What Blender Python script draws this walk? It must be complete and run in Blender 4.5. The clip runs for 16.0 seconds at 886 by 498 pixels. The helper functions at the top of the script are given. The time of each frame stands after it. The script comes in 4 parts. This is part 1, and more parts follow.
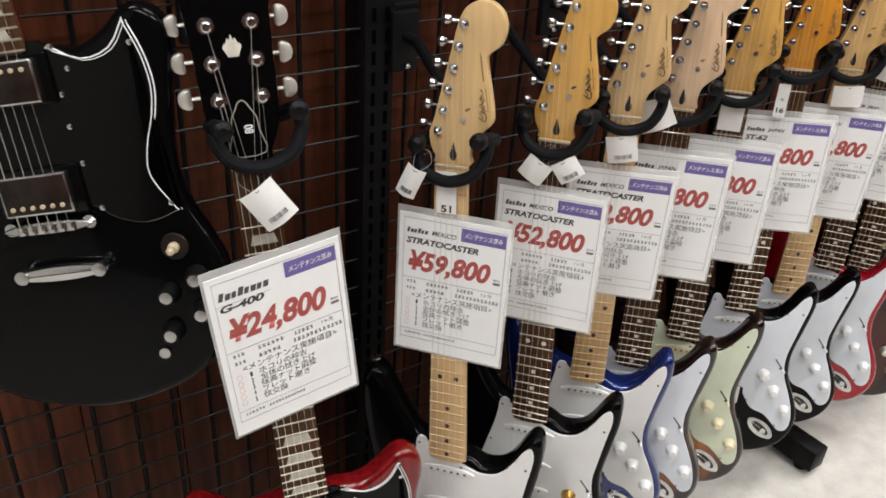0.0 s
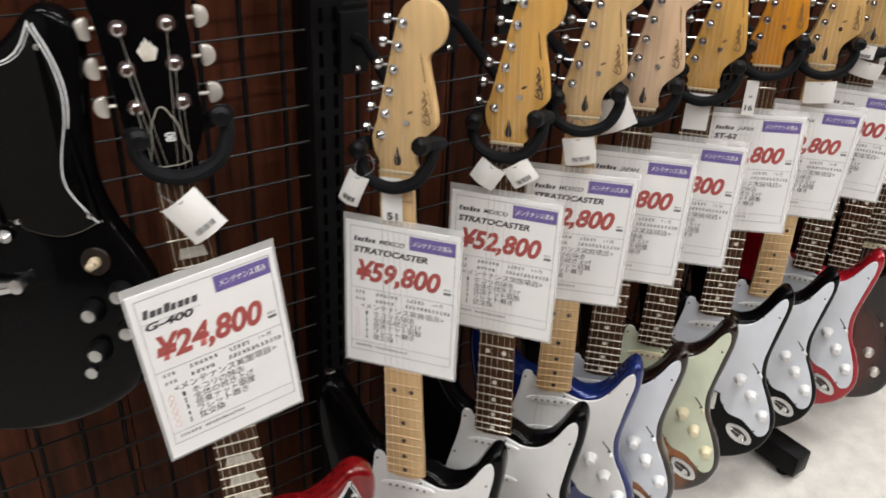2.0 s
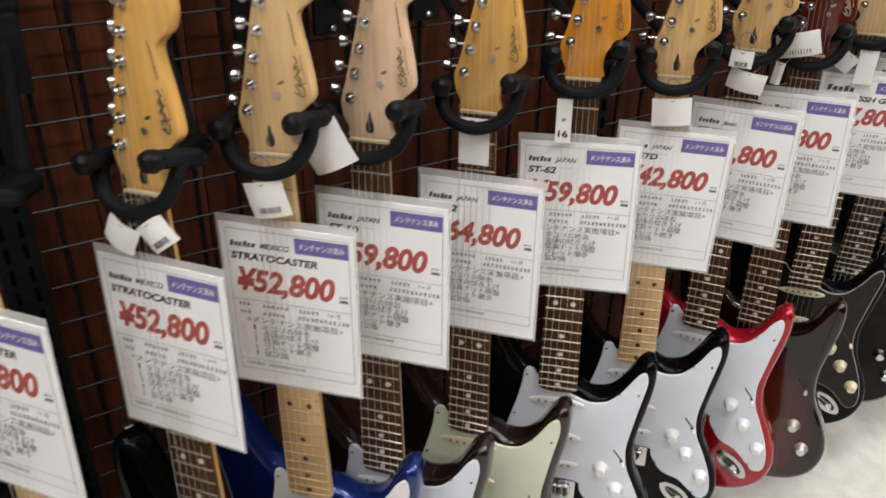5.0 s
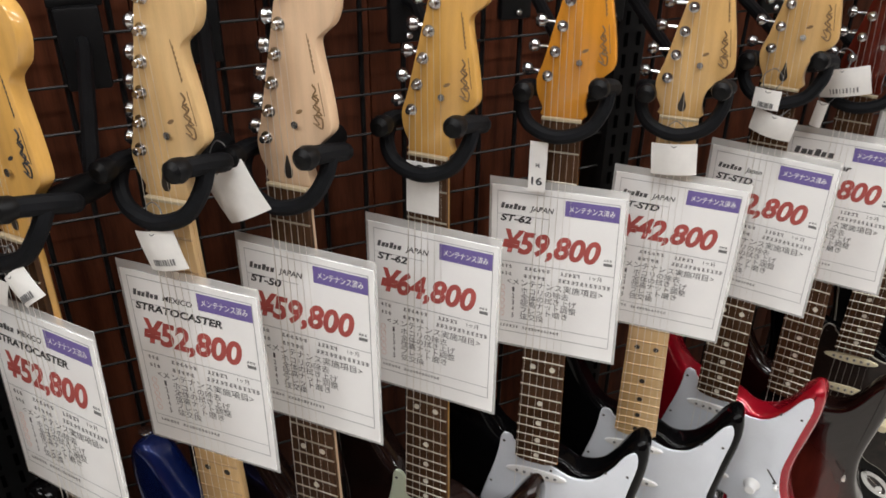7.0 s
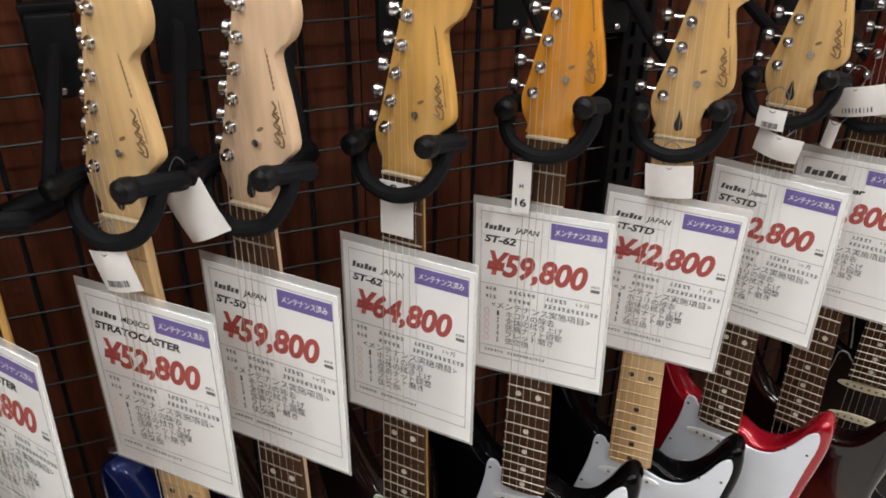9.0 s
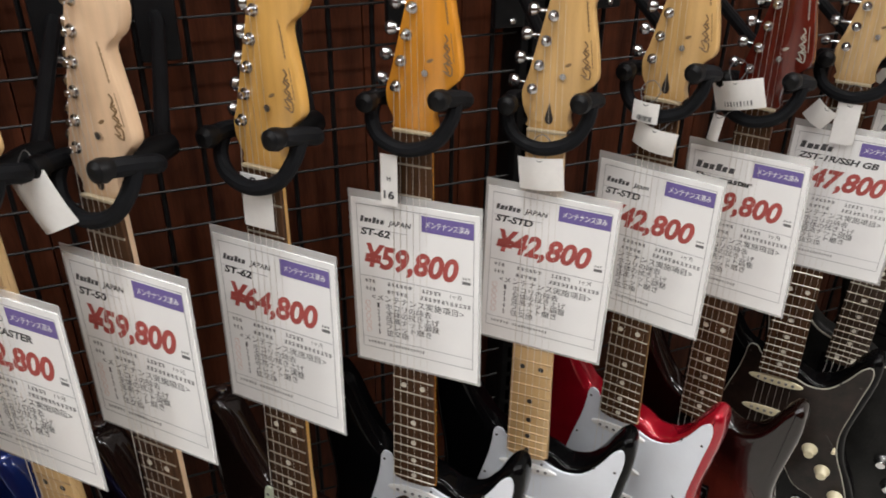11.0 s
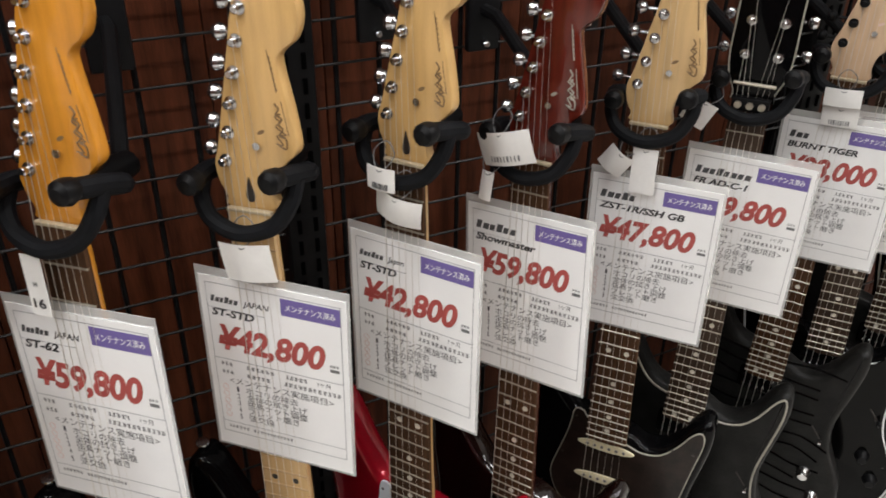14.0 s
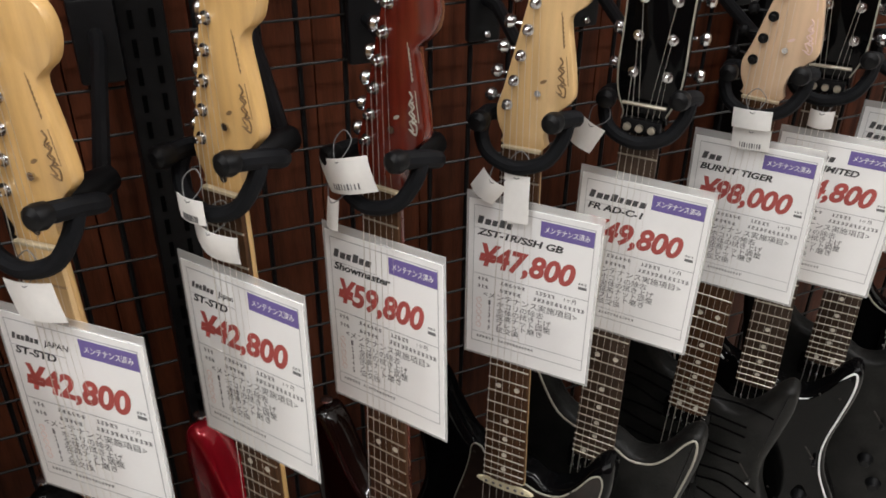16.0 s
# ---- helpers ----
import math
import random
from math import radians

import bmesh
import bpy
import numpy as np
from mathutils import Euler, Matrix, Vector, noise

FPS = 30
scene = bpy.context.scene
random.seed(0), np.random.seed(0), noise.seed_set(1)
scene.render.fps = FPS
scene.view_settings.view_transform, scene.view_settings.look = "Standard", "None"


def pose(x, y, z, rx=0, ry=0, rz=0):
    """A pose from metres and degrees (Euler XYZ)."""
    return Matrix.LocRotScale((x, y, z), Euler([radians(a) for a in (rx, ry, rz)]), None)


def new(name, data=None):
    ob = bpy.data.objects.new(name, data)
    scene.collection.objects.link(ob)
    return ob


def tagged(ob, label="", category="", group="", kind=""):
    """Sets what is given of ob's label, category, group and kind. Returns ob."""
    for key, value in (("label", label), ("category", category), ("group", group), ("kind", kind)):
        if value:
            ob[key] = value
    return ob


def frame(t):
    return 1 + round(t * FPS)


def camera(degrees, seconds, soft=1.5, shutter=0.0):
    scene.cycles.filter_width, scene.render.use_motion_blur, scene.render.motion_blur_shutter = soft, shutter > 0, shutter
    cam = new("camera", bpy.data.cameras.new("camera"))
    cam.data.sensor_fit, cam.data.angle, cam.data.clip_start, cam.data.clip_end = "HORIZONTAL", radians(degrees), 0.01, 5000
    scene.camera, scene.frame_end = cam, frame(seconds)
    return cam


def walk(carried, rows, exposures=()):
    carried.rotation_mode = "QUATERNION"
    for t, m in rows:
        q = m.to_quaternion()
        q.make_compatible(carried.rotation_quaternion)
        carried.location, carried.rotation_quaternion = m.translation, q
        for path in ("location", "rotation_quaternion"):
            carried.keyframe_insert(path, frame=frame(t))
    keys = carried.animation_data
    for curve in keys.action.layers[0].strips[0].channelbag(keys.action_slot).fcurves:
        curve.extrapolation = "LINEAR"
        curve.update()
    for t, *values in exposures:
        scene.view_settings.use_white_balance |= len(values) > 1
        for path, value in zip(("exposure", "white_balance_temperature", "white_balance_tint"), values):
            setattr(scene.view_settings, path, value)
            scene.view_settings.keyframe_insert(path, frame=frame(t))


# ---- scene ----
cam = camera(57.5, 16.0, soft=1.65, shutter=0.5)
METRES, EYE, TILT, LEAN, TURN = 1.56, 1.3, 0.0, 0.0, -36.5
ROWS = [
    (0.0, 0.0, 0.0, 0.0, 1.97, -29.7, -3.45),
    (0.5, 0.005, 0.0042, -0.0049, 1.39, -29.57, -3.29),
    (1.0, 0.0059, 0.0039, -0.0066, 1.14, -29.56, -3.15),
    (1.5, 0.0057, 0.0055, -0.0047, 1.17, -29.61, -2.96),
    (2.0, 0.0407, 0.0282, -0.0063, 1.52, -29.59, -2.69),
    (2.5, 0.0984, 0.0523, -0.0064, 3.47, -29.61, -2.35),
    (3.0, 0.1596, 0.0749, -0.0168, 5.05, -29.47, -2.0),
    (3.5, 0.201, 0.0876, -0.0257, 6.72, -29.35, -1.71),
    (4.0, 0.2252, 0.1088, -0.0376, 5.7, -29.31, -1.51),
    (4.5, 0.2667, 0.154, -0.0487, 4.57, -29.2, -1.21),
    (5.0, 0.3001, 0.2226, -0.0432, 4.94, -29.32, -1.01),
    (7.5, 0.3997, 0.3304, -0.0416, 13.94, -29.61, -0.7),
    (8.0, 0.4093, 0.3398, -0.038, 14.85, -29.65, -0.7),
    (8.5, 0.4137, 0.3532, -0.0405, 15.06, -29.67, -0.72),
    (9.0, 0.4168, 0.359, -0.0404, 14.89, -29.71, -0.74),
    (9.5, 0.4342, 0.3665, -0.039, 14.76, -29.75, -0.74),
    (12.0, 0.5474, 0.3933, -0.0442, 14.12, -29.89, -0.65),
    (12.5, 0.5639, 0.4352, -0.0462, 11.65, -29.86, -0.66),
    (13.0, 0.5884, 0.4867, -0.0378, 9.79, -29.92, -0.66),
    (13.5, 0.595, 0.5176, -0.0396, 9.58, -29.92, -0.65),
    (14.0, 0.6093, 0.5202, -0.038, 9.55, -29.96, -0.68),
    (14.5, 0.6416, 0.5343, -0.0342, 9.8, -30.0, -0.67),
    (15.0, 0.6796, 0.5572, -0.0327, 10.33, -30.1, -0.69),
    (15.5, 0.6989, 0.5755, -0.0357, 10.89, -30.18, -0.69),
    (16.0, 0.7107, 0.5879, -0.0375, 11.39, -30.23, -0.67),
]
walk(cam, [(t, pose(0, 0, EYE, TILT, LEAN, TURN) @ pose(METRES * x, METRES * y, METRES * z, 90 + pitch, roll, yaw)) for t, x, y, z, yaw, pitch, roll in ROWS])

# ---- light ----
world = bpy.data.worlds.new("world")
scene.world = world
world.use_nodes = True
world.node_tree.nodes["Background"].inputs[0].default_value = (1.0, 0.96, 0.9, 1)
world.node_tree.nodes["Background"].inputs[1].default_value = 0.05
CEILING = 2.7
LAMPS = [(-0.9, -0.9), (0.9, -0.9), (2.7, -0.9), (-0.9, 0.25), (0.9, 0.25), (2.7, 0.25), (4.5, -0.9), (4.5, 0.25)]
LAMP_POWER = {-0.9: 20.5, 0.9: 15.8, 2.7: 16.5, 4.5: 16.5}
for lx, ly in LAMPS:
    lamp = new("ceiling_lamp_light", bpy.data.lights.new("ceiling_lamp_light", "AREA"))
    lamp.data.shape, lamp.data.size, lamp.data.size_y = "RECTANGLE", 1.2, 0.22
    lamp.data.energy, lamp.data.color = LAMP_POWER[lx], (0.965, 0.972, 0.99)
    lamp.matrix_world = pose(lx, ly, CEILING - 0.09)
scene.view_settings.exposure = 0.0


# ---- materials ----
def material(name, color, rough=0.5, metal=0.0, vary=0.15, scale=30.0, stretch=(1, 1, 1), bump=0.0, coat=0.0, fine=220.0, second=None, island=False, spec=0.5):
    m = bpy.data.materials.new(name)
    m.use_nodes = True
    nt = m.node_tree
    b = nt.nodes["Principled BSDF"]
    b.inputs["Roughness"].default_value = rough
    b.inputs["Metallic"].default_value = metal
    b.inputs["Coat Weight"].default_value = coat
    b.inputs["Specular IOR Level"].default_value = spec - 0.84 * spec * coat
    b.inputs["Coat Roughness"].default_value = 0.06
    tc = nt.nodes.new("ShaderNodeTexCoord")
    mp = nt.nodes.new("ShaderNodeMapping")
    mp.inputs["Scale"].default_value = stretch
    nt.links.new(tc.outputs["Object"], mp.inputs[0])
    big = nt.nodes.new("ShaderNodeTexNoise")
    big.inputs["Scale"].default_value = scale
    big.inputs["Detail"].default_value = 5
    small = nt.nodes.new("ShaderNodeTexNoise")
    small.inputs["Scale"].default_value = fine
    small.inputs["Detail"].default_value = 3
    for n in (big, small):
        nt.links.new(mp.outputs[0], n.inputs["Vector"])
    add = nt.nodes.new("ShaderNodeMath")
    add.operation = "MULTIPLY_ADD"
    add.inputs[1].default_value = 0.35
    nt.links.new(small.outputs[0], add.inputs[0])
    nt.links.new(big.outputs[0], add.inputs[2])
    ramp = nt.nodes.new("ShaderNodeValToRGB")
    c2 = second or tuple(c * (1 - vary * 2) for c in color)
    ramp.color_ramp.elements[0].position, ramp.color_ramp.elements[1].position = 0.45, 0.85
    ramp.color_ramp.elements[0].color = (*c2, 1)
    ramp.color_ramp.elements[1].color = (*color, 1)
    nt.links.new(add.outputs[0], ramp.inputs[0])
    out = ramp.outputs[0]
    if island:
        info = nt.nodes.new("ShaderNodeObjectInfo")
        hsv = nt.nodes.new("ShaderNodeHueSaturation")
        rng = nt.nodes.new("ShaderNodeMapRange")
        rng.inputs[3].default_value, rng.inputs[4].default_value = 0.7, 1.25
        nt.links.new(info.outputs["Random"], rng.inputs[0])
        nt.links.new(rng.outputs[0], hsv.inputs["Value"])
        nt.links.new(out, hsv.inputs["Color"])
        out = hsv.outputs[0]
    nt.links.new(out, b.inputs["Base Color"])
    if bump:
        bp = nt.nodes.new("ShaderNodeBump")
        bp.inputs["Strength"].default_value = bump
        bp.inputs["Distance"].default_value = 0.002
        nt.links.new(add.outputs[0], bp.inputs["Height"])
        nt.links.new(bp.outputs[0], b.inputs["Normal"])
    return m


def clear(name):
    m = bpy.data.materials.new(name)
    m.use_nodes = True
    nt = m.node_tree
    b = nt.nodes["Principled BSDF"]
    b.inputs["Base Color"].default_value = (0.9, 0.9, 0.88, 1)
    b.inputs["Roughness"].default_value = 0.18
    b.inputs["Alpha"].default_value = 0.32
    return m


def sunburst(name, mid, edge):
    """Lacquered wood that darkens towards the rim of the body."""
    m = material(name, mid, 0.25, coat=1.0, stretch=(6, 6, 1), scale=12, vary=0.2)
    nt = m.node_tree
    b = nt.nodes["Principled BSDF"]
    tc = nt.nodes.new("ShaderNodeTexCoord")
    mp = nt.nodes.new("ShaderNodeMapping")
    mp.inputs["Location"].default_value = (0, 0, 0.68 * 5.6)
    mp.inputs["Scale"].default_value = (7.0, 0.0, 5.6)
    ln = nt.nodes.new("ShaderNodeVectorMath")
    ln.operation = "LENGTH"
    rp = nt.nodes.new("ShaderNodeValToRGB")
    rp.color_ramp.elements[0].position, rp.color_ramp.elements[1].position = 0.66, 0.97
    mx = nt.nodes.new("ShaderNodeMix")
    mx.data_type = "RGBA"
    nt.links.new(tc.outputs["Object"], mp.inputs[0])
    nt.links.new(mp.outputs[0], ln.inputs[0])
    nt.links.new(ln.outputs["Value"], rp.inputs[0])
    nt.links.new(rp.outputs[0], mx.inputs["Factor"])
    src = b.inputs["Base Color"].links[0].from_socket
    nt.links.new(src, mx.inputs["A"])
    mx.inputs["B"].default_value = (*edge, 1)
    nt.links.new(mx.outputs["Result"], b.inputs["Base Color"])
    return m


WOOD = (14, 14, 1.2)
M = {
    "floor": material("vinyl_floor", (0.74, 0.71, 0.65), 0.32, vary=0.1, scale=22, fine=140, bump=0.08),
    "plaster": material("painted_wall", (0.7, 0.67, 0.62), 0.8, vary=0.06, scale=6, bump=0.1),
    "board": material("brown_wall_board", (0.098, 0.0282, 0.0124), 0.5, stretch=(9, 9, 0.7), scale=6, fine=70, bump=0.12, second=(0.028, 0.0072, 0.0032), spec=0.12, island=True),
    "wire": material("black_coated_wire", (0.008, 0.0068, 0.006), 0.35, 0.0, spec=0.16, vary=0.2),
    "post": material("black_steel", (0.006, 0.0058, 0.006), 0.45, 0.0, vary=0.25, scale=40, bump=0.05, spec=0.1),
    "slot": material("slot_dark", (0.0015, 0.0015, 0.0015), 0.9, spec=0.0),
    "foam": material("black_foam_rubber", (0.0075, 0.008, 0.0095), 0.6, vary=0.25, scale=60, fine=700, bump=0.25, spec=0.1),
    "plastic": material("black_plastic", (0.005, 0.005, 0.0055), 0.42, vary=0.2, bump=0.03, spec=0.15),
    "maple": material("pale_maple", (0.66, 0.44, 0.205), 0.33, stretch=WOOD, scale=9, vary=0.09, coat=0.4),
    "maple_gold": material("golden_maple", (0.64, 0.4, 0.155), 0.31, stretch=WOOD, scale=9, vary=0.1, coat=0.5),
    "maple_pink": material("pinkish_maple", (0.68, 0.475, 0.305), 0.36, stretch=WOOD, scale=9, vary=0.08, coat=0.3),
    "maple_amber": material("amber_maple", (0.64, 0.36, 0.095), 0.28, stretch=WOOD, scale=9, vary=0.1, coat=0.7),
    "maple_orange": material("orange_tinted_maple", (0.64, 0.265, 0.03), 0.25, stretch=WOOD, scale=9, vary=0.12, coat=0.9),
    "mahogany": material("red_brown_headstock", (0.115, 0.015, 0.008), 0.25, stretch=WOOD, scale=9, vary=0.25, coat=0.9),
    "rosewood": material("rosewood_board", (0.085, 0.04, 0.018), 0.5, stretch=(30, 30, 2), scale=12, vary=0.32, bump=0.12, spec=0.12),
    "ebony": material("dark_board", (0.06, 0.036, 0.022), 0.45, stretch=(30, 30, 2), scale=12, vary=0.25, bump=0.1, spec=0.25),
    "black": material("black_gloss_lacquer", (0.0024, 0.0024, 0.0027), 0.11, vary=0.1, coat=0.11, spec=0.07),
    "matte_black": material("black_textured_top", (0.012, 0.0118, 0.011), 0.42, vary=0.35, scale=30, bump=0.7, spec=0.16),
    "blue": material("metallic_blue_lacquer", (0.007, 0.022, 0.14), 0.25, 0.45, vary=0.1, coat=1.0),
    "red": material("metallic_red_lacquer", (0.36, 0.006, 0.018), 0.25, 0.4, vary=0.1, coat=1.0),
    "cherry": material("cherry_red_lacquer", (0.2, 0.006, 0.008), 0.2, stretch=WOOD, scale=9, vary=0.3, coat=1.0),
    "oxblood": sunburst("red_brown_burst", (0.10, 0.016, 0.01), (0.006, 0.002, 0.0016)),
    "burst": sunburst("three_colour_burst", (0.42, 0.13, 0.025), (0.012, 0.006, 0.005)),
    "white": material("white_plastic", (0.8, 0.8, 0.79), 0.25, vary=0.02, coat=0.3),
    "cool_white": material("bluish_white_plastic", (0.74, 0.78, 0.84), 0.25, vary=0.02, coat=0.3),
    "mint": material("mint_plastic", (0.70, 0.76, 0.58), 0.28, vary=0.03, coat=0.3),
    "cream": material("aged_cream_plastic", (0.76, 0.68, 0.46), 0.3, vary=0.05, coat=0.2),
    "tortoise": material("dark_brown_plastic_and_reflection", (0.02, 0.012, 0.009), 0.3, vary=0.35, scale=45, coat=0.1, spec=0.25),
    "black_guard": material("black_plastic_guard", (0.003, 0.003, 0.003), 0.12, vary=0.1, coat=0.12, spec=0.1),
    "chrome": material("chrome", (0.6, 0.6, 0.6), 0.24, 1.0, vary=0.05),
    "nickel": material("nickel_wire", (0.72, 0.69, 0.62), 0.42, 0.7, vary=0.08),
    "fret": material("fret_wire", (0.46, 0.42, 0.34), 0.38, 0.8, vary=0.12),
    "dull_fret": material("tan_fret_wire", (0.5, 0.34, 0.18), 0.45, 0.4, vary=0.08),
    "gold": material("brass_knob", (0.6, 0.36, 0.1), 0.25, 1.0, vary=0.1),
    "bone": material("bone_white", (0.5, 0.41, 0.27), 0.35, vary=0.05),
    "pearl": material("pearl_inlay", (0.76, 0.72, 0.62), 0.22, vary=0.12, scale=90),
    "pearl_dim": material("grey_pearl_inlay", (0.5, 0.47, 0.4), 0.25, vary=0.15, scale=90),
    "dot": material("dark_dot", (0.02, 0.015, 0.012), 0.4),
    "ink_brown": material("faded_brown_print", (0.22, 0.13, 0.055), 0.5),
    "ink": material("black_print", (0.03, 0.03, 0.032), 0.6),
    "grey_ink": material("grey_print", (0.16, 0.16, 0.16), 0.6),
    "rule_ink": material("pale_grey_print", (0.4, 0.4, 0.41), 0.6),
    "soft_ink": material("dark_grey_print", (0.075, 0.075, 0.078), 0.6),
    "price_red": material("dark_red_print", (0.4, 0.075, 0.065), 0.5, vary=0.1),
    "pale_red": material("pale_red_print", (0.74, 0.53, 0.48), 0.5, vary=0.05),
    "purple": material("purple_print", (0.15, 0.11, 0.33), 0.45, vary=0.08),
    "paper": material("white_card_paper", (0.83, 0.83, 0.82), 0.35, vary=0.015, coat=0.4),
    "tag": material("white_tag_paper", (0.8, 0.79, 0.76), 0.7, vary=0.04, bump=0.1),
    "film": clear("clear_laminate"),
    "binding": material("ivory_binding", (0.36, 0.34, 0.28), 0.35, vary=0.08),
}
glow = bpy.data.materials.new("lamp_diffuser")
glow.use_nodes = True
glow.node_tree.nodes["Principled BSDF"].inputs["Emission Color"].default_value = (1, 0.96, 0.9, 1)
glow.node_tree.nodes["Principled BSDF"].inputs["Emission Strength"].default_value = 6.0
M["glow"] = glow

# ---- mesh helpers ----
CACHE = {}


def mesh_of(name, bm, mat, smooth=30):
    bmesh.ops.recalc_face_normals(bm, faces=bm.faces)
    me = bpy.data.meshes.new(name)
    bm.to_mesh(me)
    bm.free()
    me.materials.append(M[mat])
    if smooth:
        me.polygons.foreach_set("use_smooth", [True] * len(me.polygons))
        me.set_sharp_from_angle(angle=radians(smooth))
    return me


def part(name, bm, mat, parent=None, label="", at=None, smooth=30):
    """Links a bmesh (or a ready mesh) as one mesh object under a thing."""
    me = bm if isinstance(bm, bpy.types.Mesh) else mesh_of(name, bm, mat, smooth)
    ob = new(name, me)
    if parent:
        ob.parent = parent
    if at is not None:
        ob.matrix_basis = at
    return tagged(ob, label)


def cached(key, build, mat, smooth=30):
    key = (key, mat)
    if key not in CACHE:
        CACHE[key] = mesh_of(str(key[0]), build(), mat, smooth)
    return CACHE[key]


def spline(points, steps=6, closed=True):
    n, out = len(points), []
    for i in range(n if closed else n - 1):
        if closed:
            p = [points[(i + k) % n] for k in (-1, 0, 1, 2)]
        else:
            p = [points[min(max(i + k, 0), n - 1)] for k in (-1, 0, 1, 2)]
        for s in range(steps):
            t = s / steps
            out.append(tuple(0.5 * (2 * b + (c - a) * t + (2 * a - 5 * b + 4 * c - d) * t * t + (3 * b - a - 3 * c + d) * t ** 3)
                             for a, b, c, d in zip(*p)))
    if not closed:
        out.append(tuple(points[-1]))
    return out


def slab(outline, y0, y1, r=0.0, bm=None, rings=3):
    """A plate of the outline (x, z), from y0 (front) to y1 (back), with edges rounded by r."""
    bm = bm or bmesh.new()
    n = len(outline)
    area = sum(outline[i][0] * outline[(i + 1) % n][1] - outline[(i + 1) % n][0] * outline[i][1] for i in range(n))
    sgn = 1 if area > 0 else -1
    nor = []
    for i in range(n):
        a, b = outline[i - 1], outline[(i + 1) % n]
        dx, dz = b[0] - a[0], b[1] - a[1]
        l = math.hypot(dx, dz) or 1
        nor.append((sgn * dz / l, -sgn * dx / l))
    prof = []
    if r > 0:
        for k in range(rings + 1):
            a = k / rings * math.pi / 2
            prof.append((r * (1 - math.sin(a)), y0 + r * (1 - math.cos(a))))
        for k in range(rings + 1):
            a = k / rings * math.pi / 2
            prof.append((r * (1 - math.cos(a)), y1 - r * (1 - math.sin(a))))
    else:
        prof = [(0, y0), (0, y1)]
    loops = [[bm.verts.new((p[0] - q[0] * ins, y, p[1] - q[1] * ins)) for p, q in zip(outline, nor)] for ins, y in prof]
    for a, b in zip(loops, loops[1:]):
        for i in range(n):
            bm.faces.new((a[i], a[(i + 1) % n], b[(i + 1) % n], b[i]))
    bm.faces.new(loops[0])
    bm.faces.new(loops[-1])
    return bm


def tube(points, r, seg=8, bm=None, cap=True):
    bm = bm or bmesh.new()
    pts = [Vector(p) for p in points]
    rs = r if isinstance(r, (list, tuple)) else [r] * len(pts)
    loops, up = [], None
    for i, p in enumerate(pts):
        d = (pts[min(i + 1, len(pts) - 1)] - pts[max(i - 1, 0)]).normalized()
        if up is None:
            up = d.orthogonal().normalized()
        up = (up - d * up.dot(d)).normalized()
        side = d.cross(up)
        loops.append([bm.verts.new(p + (up * math.cos(a) + side * math.sin(a)) * rs[i]) for a in (k / seg * math.tau for k in range(seg))])
    for a, b in zip(loops, loops[1:]):
        for i in range(seg):
            bm.faces.new((a[i], a[(i + 1) % seg], b[(i + 1) % seg], b[i]))
    if cap:
        bm.faces.new(loops[0])
        bm.faces.new(loops[-1])
    return bm


def box(c, s, bm=None, bevel=0.0):
    bm = bm or bmesh.new()
    vs = [bm.verts.new((c[0] + s[0] / 2 * x, c[1] + s[1] / 2 * y, c[2] + s[2] / 2 * z)) for x in (-1, 1) for y in (-1, 1) for z in (-1, 1)]
    faces = [bm.faces.new([vs[i] for i in f]) for f in ((0, 1, 3, 2), (4, 6, 7, 5), (0, 4, 5, 1), (2, 3, 7, 6), (0, 2, 6, 4), (1, 5, 7, 3))]
    if bevel:
        bmesh.ops.recalc_face_normals(bm, faces=faces)
        bmesh.ops.bevel(bm, geom=list({e for f in faces for e in f.edges}), offset=bevel, segments=2, affect="EDGES", profile=0.5)
    return bm


def lathe(profile, axis="y", seg=16, bm=None, at=(0, 0, 0)):
    """Turned shape: profile of (distance along the axis, radius)."""
    bm = bm or bmesh.new()
    loops = []
    for d, r in profile:
        loop = []
        for k in range(seg):
            a = k / seg * math.tau
            c, s = r * math.cos(a), r * math.sin(a)
            v = {"y": (c, d, s), "x": (d, c, s), "z": (c, s, d)}[axis]
            loop.append(bm.verts.new(Vector(v) + Vector(at)))
        loops.append(loop)
    for a, b in zip(loops, loops[1:]):
        for i in range(seg):
            bm.faces.new((a[i], a[(i + 1) % seg], b[(i + 1) % seg], b[i]))
    bm.faces.new(loops[0])
    bm.faces.new(loops[-1])
    return bm


def oval(cx, cz, a, b, turn=0.0, n=20):
    c, s = math.cos(radians(turn)), math.sin(radians(turn))
    return [(cx + a * math.cos(k / n * math.tau) * c - b * math.sin(k / n * math.tau) * s,
             cz + a * math.cos(k / n * math.tau) * s + b * math.sin(k / n * math.tau) * c) for k in range(n)]


def quad(cx, cz, w, h):
    return [(cx - w / 2, cz - h / 2), (cx + w / 2, cz - h / 2), (cx + w / 2, cz + h / 2), (cx - w / 2, cz + h / 2)]


